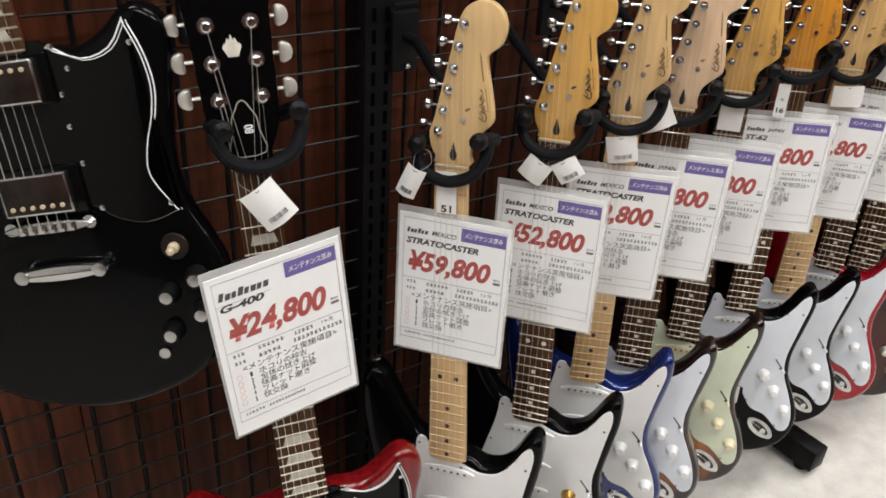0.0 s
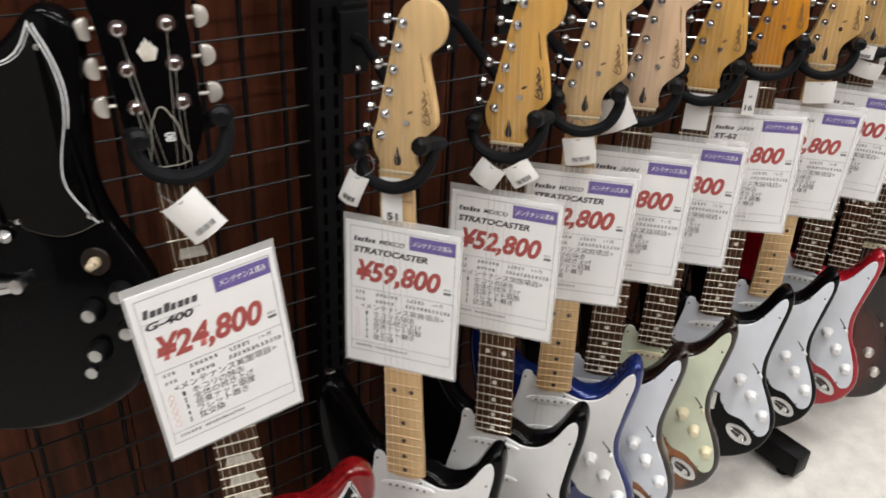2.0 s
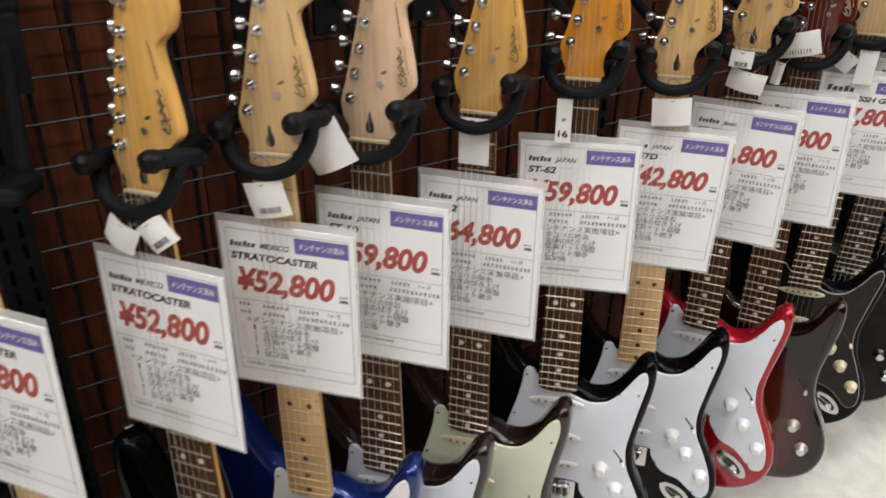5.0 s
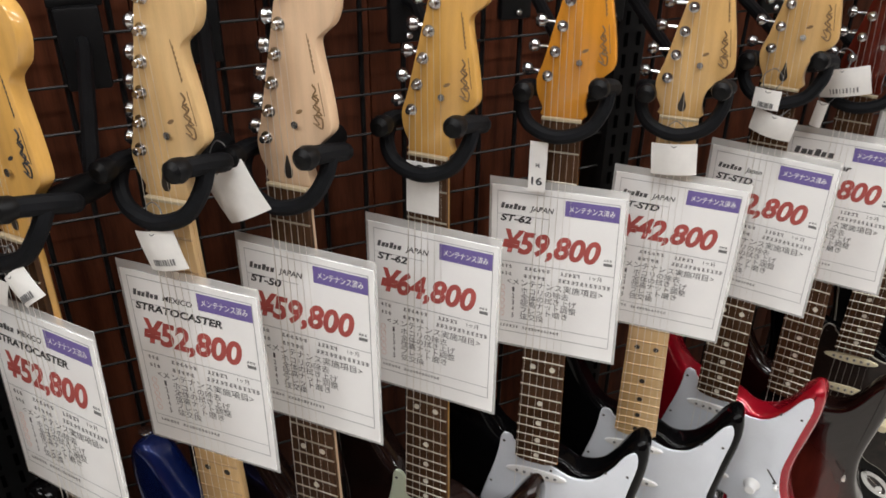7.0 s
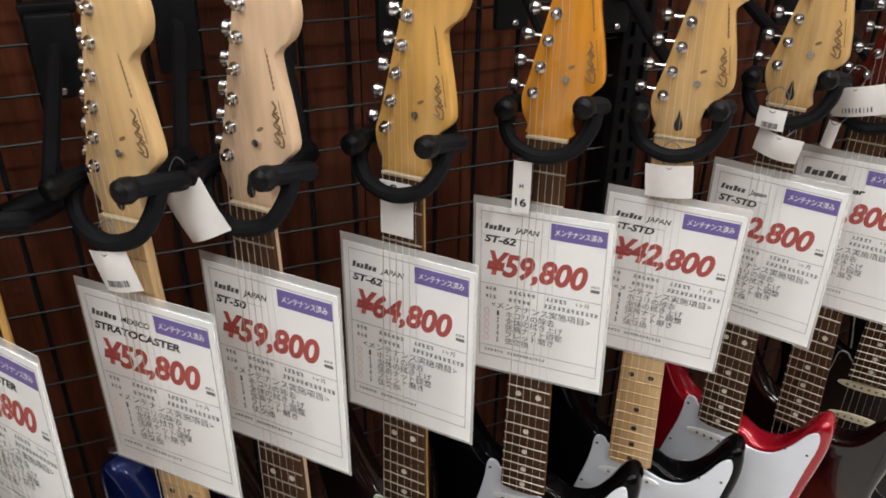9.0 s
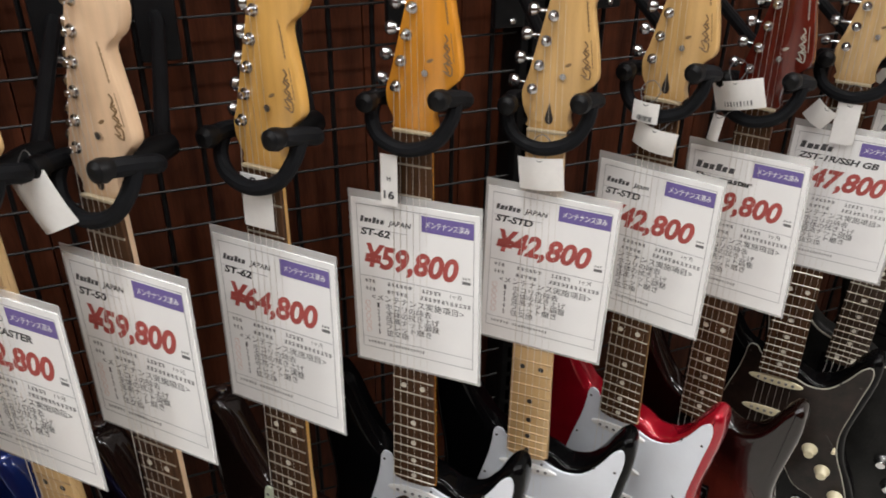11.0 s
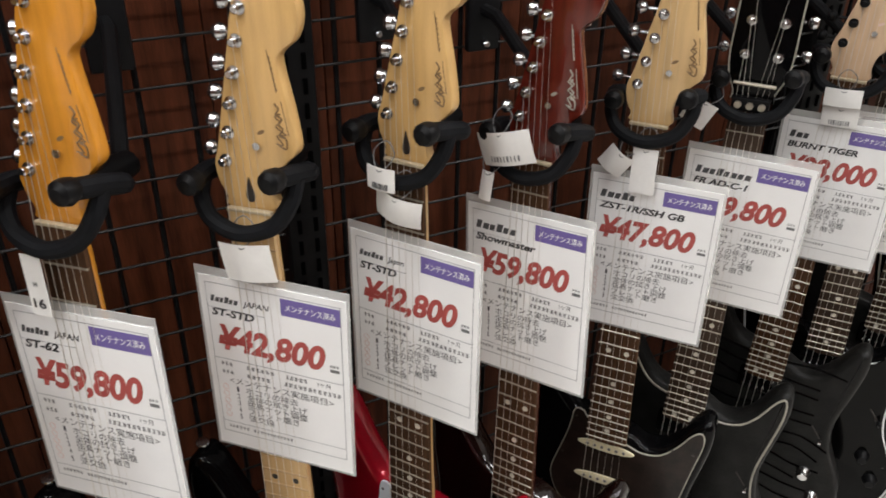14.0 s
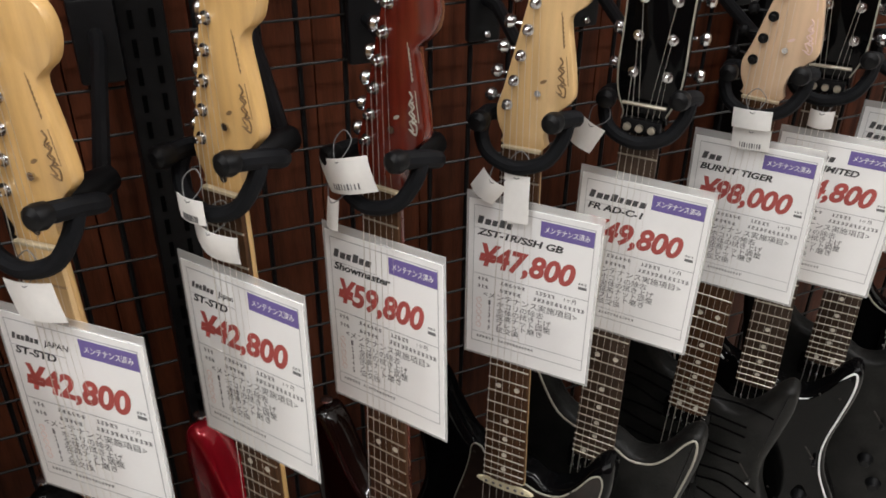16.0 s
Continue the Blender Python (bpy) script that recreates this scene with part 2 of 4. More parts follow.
def lettering(text, size, mat, width=None, slant=0.0, bold=0.0):
    """The mesh of a line of words in the plane y = 0 that faces -y, from x = 0 on, at most that wide."""
    key = ("text", text, size, width, slant, bold, mat)
    if key not in CACHE:
        cu = bpy.data.curves.new("words", "FONT")
        cu.body, cu.size, cu.shear, cu.offset, cu.resolution_u = text, size, slant, bold, 4
        ob = new("words", cu)
        bpy.context.view_layer.update()
        me = bpy.data.meshes.new_from_object(ob.evaluated_get(bpy.context.evaluated_depsgraph_get()))
        bpy.data.objects.remove(ob)
        xs = [v.co.x for v in me.vertices] or [0, 1]
        k = width / max(max(xs) - min(xs), 1e-6) if width else 1.0
        for v in me.vertices:
            v.co = ((v.co.x - min(xs)) * k, 0, v.co.y)
        me.materials.clear()
        me.materials.append(M[mat])
        CACHE[key] = me
    return CACHE[key]


# ---- the shop's shell ----
def shell(name, c, s, mat, label, category):
    return tagged(part(name, box(c, s), mat, smooth=0), label, category, kind="structure")


shell("floor", (1.6, -0.2, -0.05), (9.0, 2.8, 0.1), "floor", "off-white speckled vinyl shop floor", "floor")
shell("ceiling", (1.6, -0.2, CEILING + 0.05), (9.0, 2.8, 0.1), "plaster", "plain white shop ceiling", "ceiling")
# The south wall is unseen; added close and dark so glossy bodies reflect less.
shell("wall_south", (1.6, -1.55, CEILING / 2), (9.0, 0.1, CEILING), "board", "plain unseen closing wall, dark brown to dim reflections", "wall")
shell("wall_west", (-2.85, -0.2, CEILING / 2), (0.1, 2.58, CEILING), "plaster", "plain off-white shop wall", "wall")
shell("wall_east", (6.05, -0.2, CEILING / 2), (0.1, 2.58, CEILING), "plaster", "plain off-white shop wall", "wall")
wall_north = shell("wall_north", (1.6, 1.16, CEILING / 2), (9.0, 0.1, CEILING), "slot", "dark wall behind brown wooden boards", "wall")
for lx, ly in LAMPS:
    light = tagged(new("ceiling_light"), "long white ceiling light fitting", "ceiling light", "ceiling lights")
    light.matrix_basis = pose(lx, ly, CEILING)
    part("housing", box((0, 0, -0.03), (1.26, 0.28, 0.06), bevel=0.01), "plaster", light)
    part("diffuser", box((0, 0, -0.07), (1.2, 0.22, 0.02), bevel=0.004), "glow", light)

# ---- wire grid panels on slotted posts ----
WIRES_Y, STEP, UPRIGHT = 1.0, 0.054, 0.0573
POSTS = [-1.24, -0.325, 0.595, 1.515, 2.43, 3.35]


def slotted_post(x):
    ob = tagged(new("slotted_post"), "black slotted steel upright post with a floor foot", "post", "posts of the display wall")
    ob.matrix_basis = pose(x, 0, 0)

    def column():
        bm = box((0, 1.02, 1.18), (0.05, 0.06, 2.28), bevel=0.003)
        return bm
    part("column", cached("column", column, "post"), "post", ob)

    def slots():
        bm = bmesh.new()
        for k in range(70):
            for sx in (-0.011, 0.011):
                box((sx, 0.9885, 0.12 + k * 0.031), (0.005, 0.002, 0.019), bm)
        return bm
    # Near-black strips laid on the column; the slots' inner shade is their colour.
    tagged(part("perforation", cached("slots", slots, "slot", 0), "slot", ob), kind="stuff")
    part("foot", cached("foot", lambda: box((0, 0.795, 0.047), (0.05, 0.43, 0.055), bevel=0.004), "post"), "post", ob)
    part("foot_glide", cached("glide", lambda: lathe([(0.0, 0.014), (0.012, 0.014), (0.02, 0.008)], "z", 12, at=(0, 0.615, 0.0)), "plastic"), "plastic", ob)
    return ob


for px in POSTS:
    slotted_post(px)
for a, b in zip(POSTS, POSTS[1:]):
    panel = tagged(new("grid_panel"), "black wire grid display panel between posts", "grid panel", "grid panels")
    panel.matrix_basis = pose(a, WIRES_Y, 0)
    wide = b - a - 0.056
    hor = cached(("wire_h", round(wide, 3)), lambda: tube([(0.028, 0, 0), (0.028 + wide, 0, 0)], 0.0019, 6), "wire")
    # Uprights are thick and near-black: their shadow is put into shape and colour.
    ver = cached("wire_v_with_shade", lambda: tube([(0, 0.0055, 0.12), (0, 0.0055, 2.2)], 0.0034, 6), "post")
    for k in range(39):
        part("wire", hor, "wire", panel, at=pose(0, 0, 0.135 + k * STEP))
    for k in range(15):
        part("wire", ver, "post", panel, at=pose(0.056 + k * UPRIGHT, 0, 0))


# ---- hangers, tags and price cards ----
def hanger(g, wx, wz, turn=0.0):
    """A padded yoke hanger for the guitar whose nut pose is g; its bracket hooks on the grid at wx, wz."""
    ob = tagged(new("guitar_hanger"), "black guitar hanger with a foam-padded yoke on the grid", "hanger", "guitar hangers")
    ob.matrix_basis = pose(wx, WIRES_Y, wz)
    inv = ob.matrix_basis.inverted()
    loc = inv @ g

    def L(x, y, z):
        return loc @ Vector((x, y, z))
    part("bracket", box((0, -0.013, -0.008), (0.046, 0.014, 0.09), bevel=0.004), "plastic", ob)
    part("clip", box((0, 0.0, 0.04), (0.056, 0.018, 0.012), bevel=0.003), "post", ob)
    part("bolt", lathe([(-0.03, 0.003), (-0.028, 0.0045), (-0.018, 0.0045)], "y", 10, at=(0.0, 0, -0.042)), "chrome", ob)
    back = L(0.0, 0.085, 0.018)
    part("arm", tube([(0, -0.015, 0.0), (0, -0.05, -0.002), back, L(0, 0.05, 0.018)], 0.008, 10), "plastic", ob)
    part("joint", tube([L(0, 0.095, 0.018), L(0, 0.075, 0.018), L(0, 0.04, 0.018)], [0.012, 0.014, 0.011], 12), "plastic", ob)
    yoke = spline([L(-0.036, -0.02, 0.032), L(-0.043, 0.008, 0.028), L(-0.041, 0.034, 0.022), L(0, 0.044, 0.016), L(0.043, 0.034, 0.028), L(0.046, 0.008, 0.037), L(0.041, -0.02, 0.043)], 4, False)
    part("yoke", tube(yoke, 0.0088, 10), "foam", ob)
    for sx, hz in ((-0.036, 0.032), (0.041, 0.043)):
        part("end_cap", tube([L(sx, -0.016, hz), L(sx, -0.024, hz), L(sx * 0.99, -0.031, hz + 0.001), L(sx * 0.99, -0.034, hz + 0.001)], [0.0093, 0.0112, 0.0098, 0.005], 12), "plastic", ob)
    strap = spline([L(-0.043, 0.006, 0.027), L(-0.042, -0.004, 0.01), L(-0.029, -0.012, -0.007), L(0, -0.016, -0.0145), L(0.03, -0.012, -0.005), L(0.044, -0.004, 0.016), L(0.046, 0.006, 0.034)], 5, False)
    part("strap", tube(strap, 0.0076, 10), "foam", ob)
    return ob


def neck_tag(g, x, z, w, h, turn, bend=0.006, y=-0.012, tilt=0.0, marks=True):
    """A small curled paper tag tied to the neck."""
    ob = tagged(new("price_tag"), "small white paper tag tied to the guitar neck", "tag", "paper tags")
    ob.matrix_basis = g @ pose(x, y, z, tilt, turn, 0)
    bm = bmesh.new()
    n = 6
    rows = []
    for yy in (0.0, 0.0006):
        grid = [[bm.verts.new((w * (i / n - 0.5), yy - bend * math.sin(math.pi * i / n) + bend * 0.6 * (j / 3) ** 2, -h * j / 3)) for i in range(n + 1)] for j in range(4)]
        for j in range(3):
            for i in range(n):
                bm.faces.new((grid[j][i], grid[j][i + 1], grid[j + 1][i + 1], grid[j + 1][i]))
        rows.append(grid)
    bmesh.ops.bridge_loops(bm, edges=[e for e in bm.edges if e.is_boundary])
    part("paper", bm, "tag", ob)
    loop = spline([(0.0, -bend, -0.004), (-0.01, 0.004, 0.012), (0.0, 0.01, 0.022), (0.012, 0.004, 0.012)], 5)
    part("string", tube(loop + [loop[0]], 0.0006, 5), "grey_ink", ob)
    if marks:
        for k in range(9):
            part("mark", cached(("mark", k % 3), lambda k=k: box((0, 0, 0), (0.0009 + 0.0005 * (k % 3), 0.0004, 0.006)), "grey_ink"), "grey_ink", ob,
                 at=pose(w * (-0.26 + 0.065 * k), -bend * 0.98 * math.sin(math.pi * (0.24 + 0.065 * k)) - 0.0004 + bend * 0.36, -h * 0.78))
    return ob


JP_BADGE, JP_MONTH, JP_HEAD = "メンテナンス済み", "1ヶ月", "<メンテナンス実施項目>"
JP_LIST = ["1.ホコリの除去", "2.全体の拭き上げ", "3.弦高ナット調整", "4.フレット磨き", "5.弦交換"]
W, H = 0.155, 0.217


def price_card(m, price, maker, made, model, model_width, made_x=0.034, maker_width=0.028):
    """A laminated price card. maker: heavy bars stand for the maker's name; made and model: words, or a number of bars."""
    ob = tagged(new("price_card"), "laminated white price card reading " + price + " yen under the strings", "price card", "price cards")
    ob.matrix_basis = m

    part("laminate", cached("laminate", lambda: slab(quad(0, 0, W, H), 0.0, 0.0009, 0.0), "film", 0), "film", ob, "clear plastic laminate")
    part("paper", cached("paper", lambda: slab(quad(0, -0.003, W - 0.006, H - 0.012), -0.0006, 0.0015, 0.0), "paper", 0), "paper", ob)
    f, UP = -0.0009, 0.0045

    def word(name, text, x, z, size, mat, width=None, slant=0.0, bold=0.0):
        part(name, lettering(text, size, mat, width, slant, bold), mat, ob, at=pose(x, f, z + UP))

    def bars(key, rows, mat):
        """Rows of (x, z, width, height)."""
        for x, z, w, h in rows:
            part(key, cached(("bar", w, h), lambda: slab(quad(w / 2, 0, w, h), f, f + 0.0002), mat, 0), mat, ob, at=pose(x, 0, z + UP))

    def name_bars(key, x, z, width, count, h, mat="soft_ink"):
        """A maker's name as a row of slanted bars, some taller."""
        step = width / count
        for k in range(count):
            tall, w = (h if k in (0, 3) else h * 0.74), step * (0.82 if k % 2 else 0.7)
            bar = cached(("name_bar", w, tall), lambda: slab([(px + 0.24 * pz, pz) for px, pz in quad(w / 2, tall / 2, w, tall)], f, f + 0.0002), mat, 0)
            part(key, bar, mat, ob, at=pose(x + step * k, 0, z - h / 2 + UP))

    def tiny(key, rows, mat="grey_ink"):
        """Print too small to read: rows of (x, z, width, height), each a run of broken blocks."""
        for x, z, w, h in rows:
            def build():
                rnd, bm, n = random.Random(int(w * 1e5)), bmesh.new(), max(2, round(w / (h * 1.05)))
                step = w / n
                for k in range(n):
                    for j in range(3):
                        ww = step * rnd.uniform(0.3, 0.78)
                        slab(quad(step * (k + 0.42) + rnd.uniform(-0.1, 0.1) * step, h * (0.36 - 0.36 * j), ww, h * 0.17), f, f + 0.0002, bm=bm)
                    slab(quad(step * (k + rnd.uniform(0.25, 0.6)), 0, step * 0.17, h * rnd.uniform(0.6, 0.95)), f - 0.0001, f + 0.0002, bm=bm)
                return bm
            tagged(part(key, cached(("tiny", w, h), build, mat, 0), mat, ob, at=pose(x, 0, z + UP)), kind="stuff")
    # frame line, rules
    bars("rule", [(-0.068, 0.088, 0.137, 0.0007), (-0.068, -0.0925, 0.137, 0.0007), (-0.068, -0.079, 0.137, 0.0005), (-0.068, 0.0015, 0.137, 0.0006),
                  (-0.068, 0.0605, 0.06, 0.0004), (-0.068, -0.002, 0.0005, 0.181), (0.0685, -0.002, 0.0007, 0.181)], "rule_ink")
    part("badge", cached("badge", lambda: slab(quad(0.039, 0.0765, 0.059, 0.0185), f, f + 0.0002), "purple", 0), "purple", ob, "purple badge", at=pose(0, 0, UP))
    part("badge_lettering", lettering(JP_BADGE, 0.0085, "paper", 0.05, 0.15, 0.0001), "paper", ob, at=pose(0.014, f - 0.0003, 0.0735 + UP))
    name_bars("maker_name", -0.064, 0.071, maker_width, maker, 0.0068 if made else 0.0095)
    if made:
        word("origin", made, -0.064 + made_x, 0.068, 0.0088, "ink", None, 0.25, 0.00015)
    if isinstance(model, str):
        word("model", model, -0.064, 0.0525, 0.0115, "ink", model_width, 0.22, 0.0004)
    else:
        name_bars("model_name", -0.064, 0.0565, model_width, model, 0.0082)
    word("price", "¥" + price, -0.061, 0.0145, 0.0375, "price_red", 0.113, 0.25, 0.0014)
    tiny("tax_note", [(0.056, 0.0208, 0.0095, 0.0028)])
    bars("tax_note", [(0.056, 0.0155, 0.0095, 0.0034)], "grey_ink")
    tiny("small_print", [(-0.062, -0.0045, 0.014, 0.0046), (-0.034, -0.0045, 0.031, 0.0046), (0.008, -0.0045, 0.024, 0.005), (-0.062, -0.0145, 0.014, 0.0046),
                         (-0.034, -0.0145, 0.026, 0.0046), (0.006, -0.0135, 0.061, 0.005)])
    word("month", JP_MONTH, 0.042, -0.0062, 0.0062, "ink")
    word("heading", JP_HEAD, -0.054, -0.0275, 0.0098, "soft_ink", 0.112)
    for k, line in enumerate(JP_LIST):
        low = -0.0372 - 0.0087 * k
        word("list_line", line[0], -0.0475, low, 0.0088, "soft_ink", 0.0026, 0.0, 0.0002)
        word("list_line", line[2:], -0.037, low, 0.0092, "soft_ink", 0.0094 * (len(line) - 2))
        part("tick_box", cached("tick_ring", lambda: tube([(x, f, z) for x, z in oval(0, 0, 0.003, 0.0034, n=12) + [(0.003, 0)]], 0.0003, 4), "pale_red"), "pale_red", ob, at=pose(-0.0595, 0, low + 0.0035 + UP))
    tiny("footnote", [(-0.062, -0.0848, 0.024, 0.0036), (-0.034, -0.0848, 0.045, 0.0036)])
    return ob


# ---- guitars ----
BODY = spline([(0.0, -0.455), (0.028, -0.462), (0.05, -0.474), (0.076, -0.468), (0.094, -0.447), (0.109, -0.419), (0.123, -0.404), (0.136, -0.411),
               (0.138, -0.443), (0.13, -0.493), (0.122, -0.535), (0.12, -0.57), (0.127, -0.61), (0.145, -0.65), (0.158, -0.686), (0.159, -0.722), (0.144, -0.76),
               (0.11, -0.787), (0.06, -0.8), (0.0, -0.802), (-0.06, -0.8), (-0.115, -0.78), (-0.15, -0.74), (-0.163, -0.69), (-0.156, -0.635),
               (-0.139, -0.582), (-0.127, -0.535), (-0.129, -0.49), (-0.137, -0.44), (-0.142, -0.387), (-0.136, -0.345), (-0.119, -0.334), (-0.1, -0.354),
               (-0.078, -0.4), (-0.055, -0.436), (-0.028, -0.45)], 3)
GUARD = spline([(-0.03, -0.446), (-0.037, -0.436), (-0.046, -0.434), (-0.051, -0.442), (-0.053, -0.46), (-0.059, -0.49), (-0.07, -0.53),
                (-0.077, -0.565), (-0.067, -0.6), (-0.052, -0.622), (-0.046, -0.634), (0.036, -0.634), (0.046, -0.652), (0.066, -0.682), (0.094, -0.694), (0.114, -0.713),
                (0.13, -0.729), (0.144, -0.724), (0.148, -0.704), (0.142, -0.67), (0.128, -0.632), (0.113, -0.596), (0.108, -0.558), (0.113, -0.52), (0.12, -0.478),
                (0.127, -0.438), (0.123, -0.419), (0.111, -0.427), (0.096, -0.452), (0.075, -0.476), (0.05, -0.482), (0.03, -0.476), (0.0, -0.462)], 3)
HEAD = spline([(0.0215, 0.0), (0.0222, 0.014), (0.0255, 0.032), (0.039, 0.046), (0.0485, 0.056), (0.0495, 0.068), (0.046, 0.094), (0.041, 0.121), (0.04, 0.134),
               (0.0455, 0.141), (0.056, 0.15), (0.0615, 0.167), (0.058, 0.185), (0.045, 0.197), (0.029, 0.199), (0.013, 0.19), (0.004, 0.172), (-0.005, 0.136),
               (-0.0145, 0.098), (-0.0245, 0.058), (-0.0305, 0.039), (-0.0285, 0.022), (-0.0225, 0.009), (-0.0215, 0.0)], 3)
HEAD_THREE = spline([(0.0215, 0.0), (0.024, 0.012), (0.034, 0.034), (0.038, 0.06), (0.039, 0.1), (0.041, 0.14), (0.043, 0.165), (0.03, 0.175), (0.012, 0.17), (0.0, 0.164),
                     (-0.012, 0.17), (-0.03, 0.175), (-0.043, 0.165), (-0.041, 0.14), (-0.039, 0.1), (-0.038, 0.06), (-0.034, 0.034), (-0.024, 0.012), (-0.0215, 0.0)], 3)


def neck_parts(ob, scale, frets, board, wood, end, inlay="pearl", blocks=False):
    fret_mat = "dull_fret" if board.startswith("maple") else "fret"

    def width(z):
        return 0.0425 + 0.0135 * min(-z / 0.462, 1.1)

    def back():
        bm = bmesh.new()
        loops = []
        for z, d in ((0.006, 0.016), (-0.02, 0.0185), (-0.25, 0.0205), (end + 0.08, 0.022), (end + 0.05, 0.026), (end, 0.026)):
            w = width(min(z, 0)) / 2
            loop = [bm.verts.new((w * math.cos(a), 0.0055 + (d - 0.005) * math.sin(a) ** 0.8, z)) for a in (k / 12 * math.pi for k in range(13))]
            loops.append(loop)
        for a, b in zip(loops, loops[1:]):
            for i in range(13):
                bm.faces.new((a[i], a[(i + 1) % 13], b[(i + 1) % 13], b[i]))
        bm.faces.new(loops[0])
        bm.faces.new(loops[-1])
        return bm
    part("neck", cached(("neck", end), back, wood), wood, ob)

    def fingerboard():
        w0, w1 = width(0) / 2, width(end) / 2
        return slab([(w0, -0.003), (-w0, -0.003), (-w1, end + 0.006), (-w1 + 0.004, end + 0.001), (-w1 * 0.4, end - 0.002), (w1 * 0.4, end - 0.002), (w1 - 0.004, end + 0.001), (w1, end + 0.006)], 0.0, 0.0056, 0.0008, rings=2)
    part("fingerboard", cached(("fingerboard", end), fingerboard, board), board, ob)
    part("nut", cached("nut", lambda: box((0, 0.002, -0.001), (0.0428, 0.006, 0.0034), bevel=0.0008), "bone"), "bone", ob)
    for n in range(1, frets + 1):
        z = -scale * (1 - 2 ** (-n / 12))
        part("fret", cached(("fret", scale, n), lambda z=z: tube([(-width(z) / 2, 0.0002, z), (width(z) / 2, 0.0002, z)], 0.0012, 6), fret_mat), fret_mat, ob)
        if n in (3, 5, 7, 9, 12, 15, 17, 19, 21, 24):
            zm = -scale * (1 - (2 ** (-n / 12) + 2 ** (-(n - 1) / 12)) / 2)
            if blocks:
                w = width(zm) * 0.33
                part("inlay", cached(("block", n, scale), lambda: slab([(-w, zm - 0.006), (w, zm - 0.006), (w * 0.8, zm + 0.006), (-w * 0.8, zm + 0.006)], -0.0003, 0.001), inlay, 0), inlay, ob)
            else:
                for dx in ((-0.012, 0.012) if n in (12, 24) else (0.0,)):
                    part("inlay", cached("dot", lambda: slab(oval(0, 0, 0.0036, 0.0036, n=14), -0.0003, 0.001), inlay, 0), inlay, ob, at=pose(dx, 0, zm))


def strings(ob, posts, bridge_z, front, spread=0.0105, head_y=0.0):
    for i in range(6):
        s = i - 2.5
        r = 0.00036 - 0.000045 * i
        part("string", tube([(posts[i][0], head_y, posts[i][1]), (s * 0.007, -0.0036, 0.0), (s * spread, front, bridge_z)], r, 5, cap=False), "nickel", ob)


def tuner(ob, x, z, side, y, mat="chrome", post_mat="chrome", big=1.0, kidney=False):
    def build():
        bm = lathe([(-0.0085, 0.0026), (-0.0078, 0.0036), (-0.004, 0.003), (-0.0015, 0.0034), (-0.0012, 0.0058), (0.0012, 0.0066), (0.0022, 0.0066), (0.0022, 0.003), (0.018, 0.003)], "y", 14)
        return bm
    t = part("tuner", cached("tuner_post", build, post_mat), post_mat, ob, at=pose(x, y, z) @ Matrix.Diagonal((big, 1, big, 1)))

    def button():
        bm = tube([(0, 0.02, 0), (-0.02, 0.02, 0)], 0.0022, 8)
        lathe([(-0.033, 0.003), (-0.032, 0.0062), (-0.028, 0.0075), (-0.0235, 0.006), (-0.0215, 0.0025)], "x", 12, bm, (0, 0.022, 0))
        box((0.002, 0.0195, 0), (0.018, 0.011, 0.014), bm)
        return bm

    def half_moon():
        bm = tube([(0, 0.02, 0), (-0.027, 0.02, 0)], 0.0022, 8)
        slab(spline([(-0.025, 0.004), (-0.0255, 0.0105), (-0.03, 0.0125), (-0.037, 0.0085), (-0.0395, 0.0), (-0.037, -0.0085), (-0.03, -0.0125), (-0.0255, -0.0105), (-0.025, -0.004)], 3), 0.0165, 0.0235, 0.003, bm, 2)
        box((0.002, 0.0195, 0), (0.018, 0.011, 0.014), bm)
        return bm
    if kidney:
        part("button", cached("tuner_kidney", half_moon, "nickel"), "nickel", t, at=Matrix.Diagonal((side / big, 1, 0.88 / big, 1)))
    else:
        part("button", cached("tuner_button", button, mat), mat, t, at=Matrix.Diagonal((side, 1, 1.0, 1)))


def scroll_mark(ob, mat, x=0.034, z=0.083):
    """The faded maker's mark along the headstock, as plain strokes."""
    def build():
        bm = bmesh.new()
        tube([(x, 0.0, z) for x, z in spline([(-0.004, -0.022), (0.003, -0.026), (0.005, -0.016), (-0.001, -0.012), (0.004, -0.006), (0.0, -0.001), (0.005, 0.004), (0.0, 0.009), (0.004, 0.014), (0.001, 0.02)], 4, False)], 0.001, 5, bm)
        tube([(x, 0.0, z) for x, z in spline([(-0.0065, -0.02), (0.0005, -0.022), (-0.004, -0.012), (0.006, -0.012), (-0.003, -0.003), (0.003, 0.001), (-0.002, 0.007), (0.005, 0.009)], 3, False)], 0.0008, 5, bm)
        slab(quad(0.0085, 0.004, 0.0009, 0.034), 0, 0.0006, bm=bm)
        for k in range(7):
            slab(quad(0.0068, 0.033 + 0.005 * k, 0.0016, 0.0032), 0, 0.0006, bm=bm)
        slab(quad(0.006, 0.05, 0.0009, 0.04), 0, 0.0006, bm=bm)
        slab(oval(-0.021, -0.008, 0.0045, 0.002, 20), 0.0, 0.0005, bm=bm)
        return bm
    part("mark", cached("scroll_mark", build, mat, 0), mat, ob, at=pose(x + 0.001, 0.0048, z - 0.002, 0, -8, 0) @ Matrix.Scale(0.85, 4))


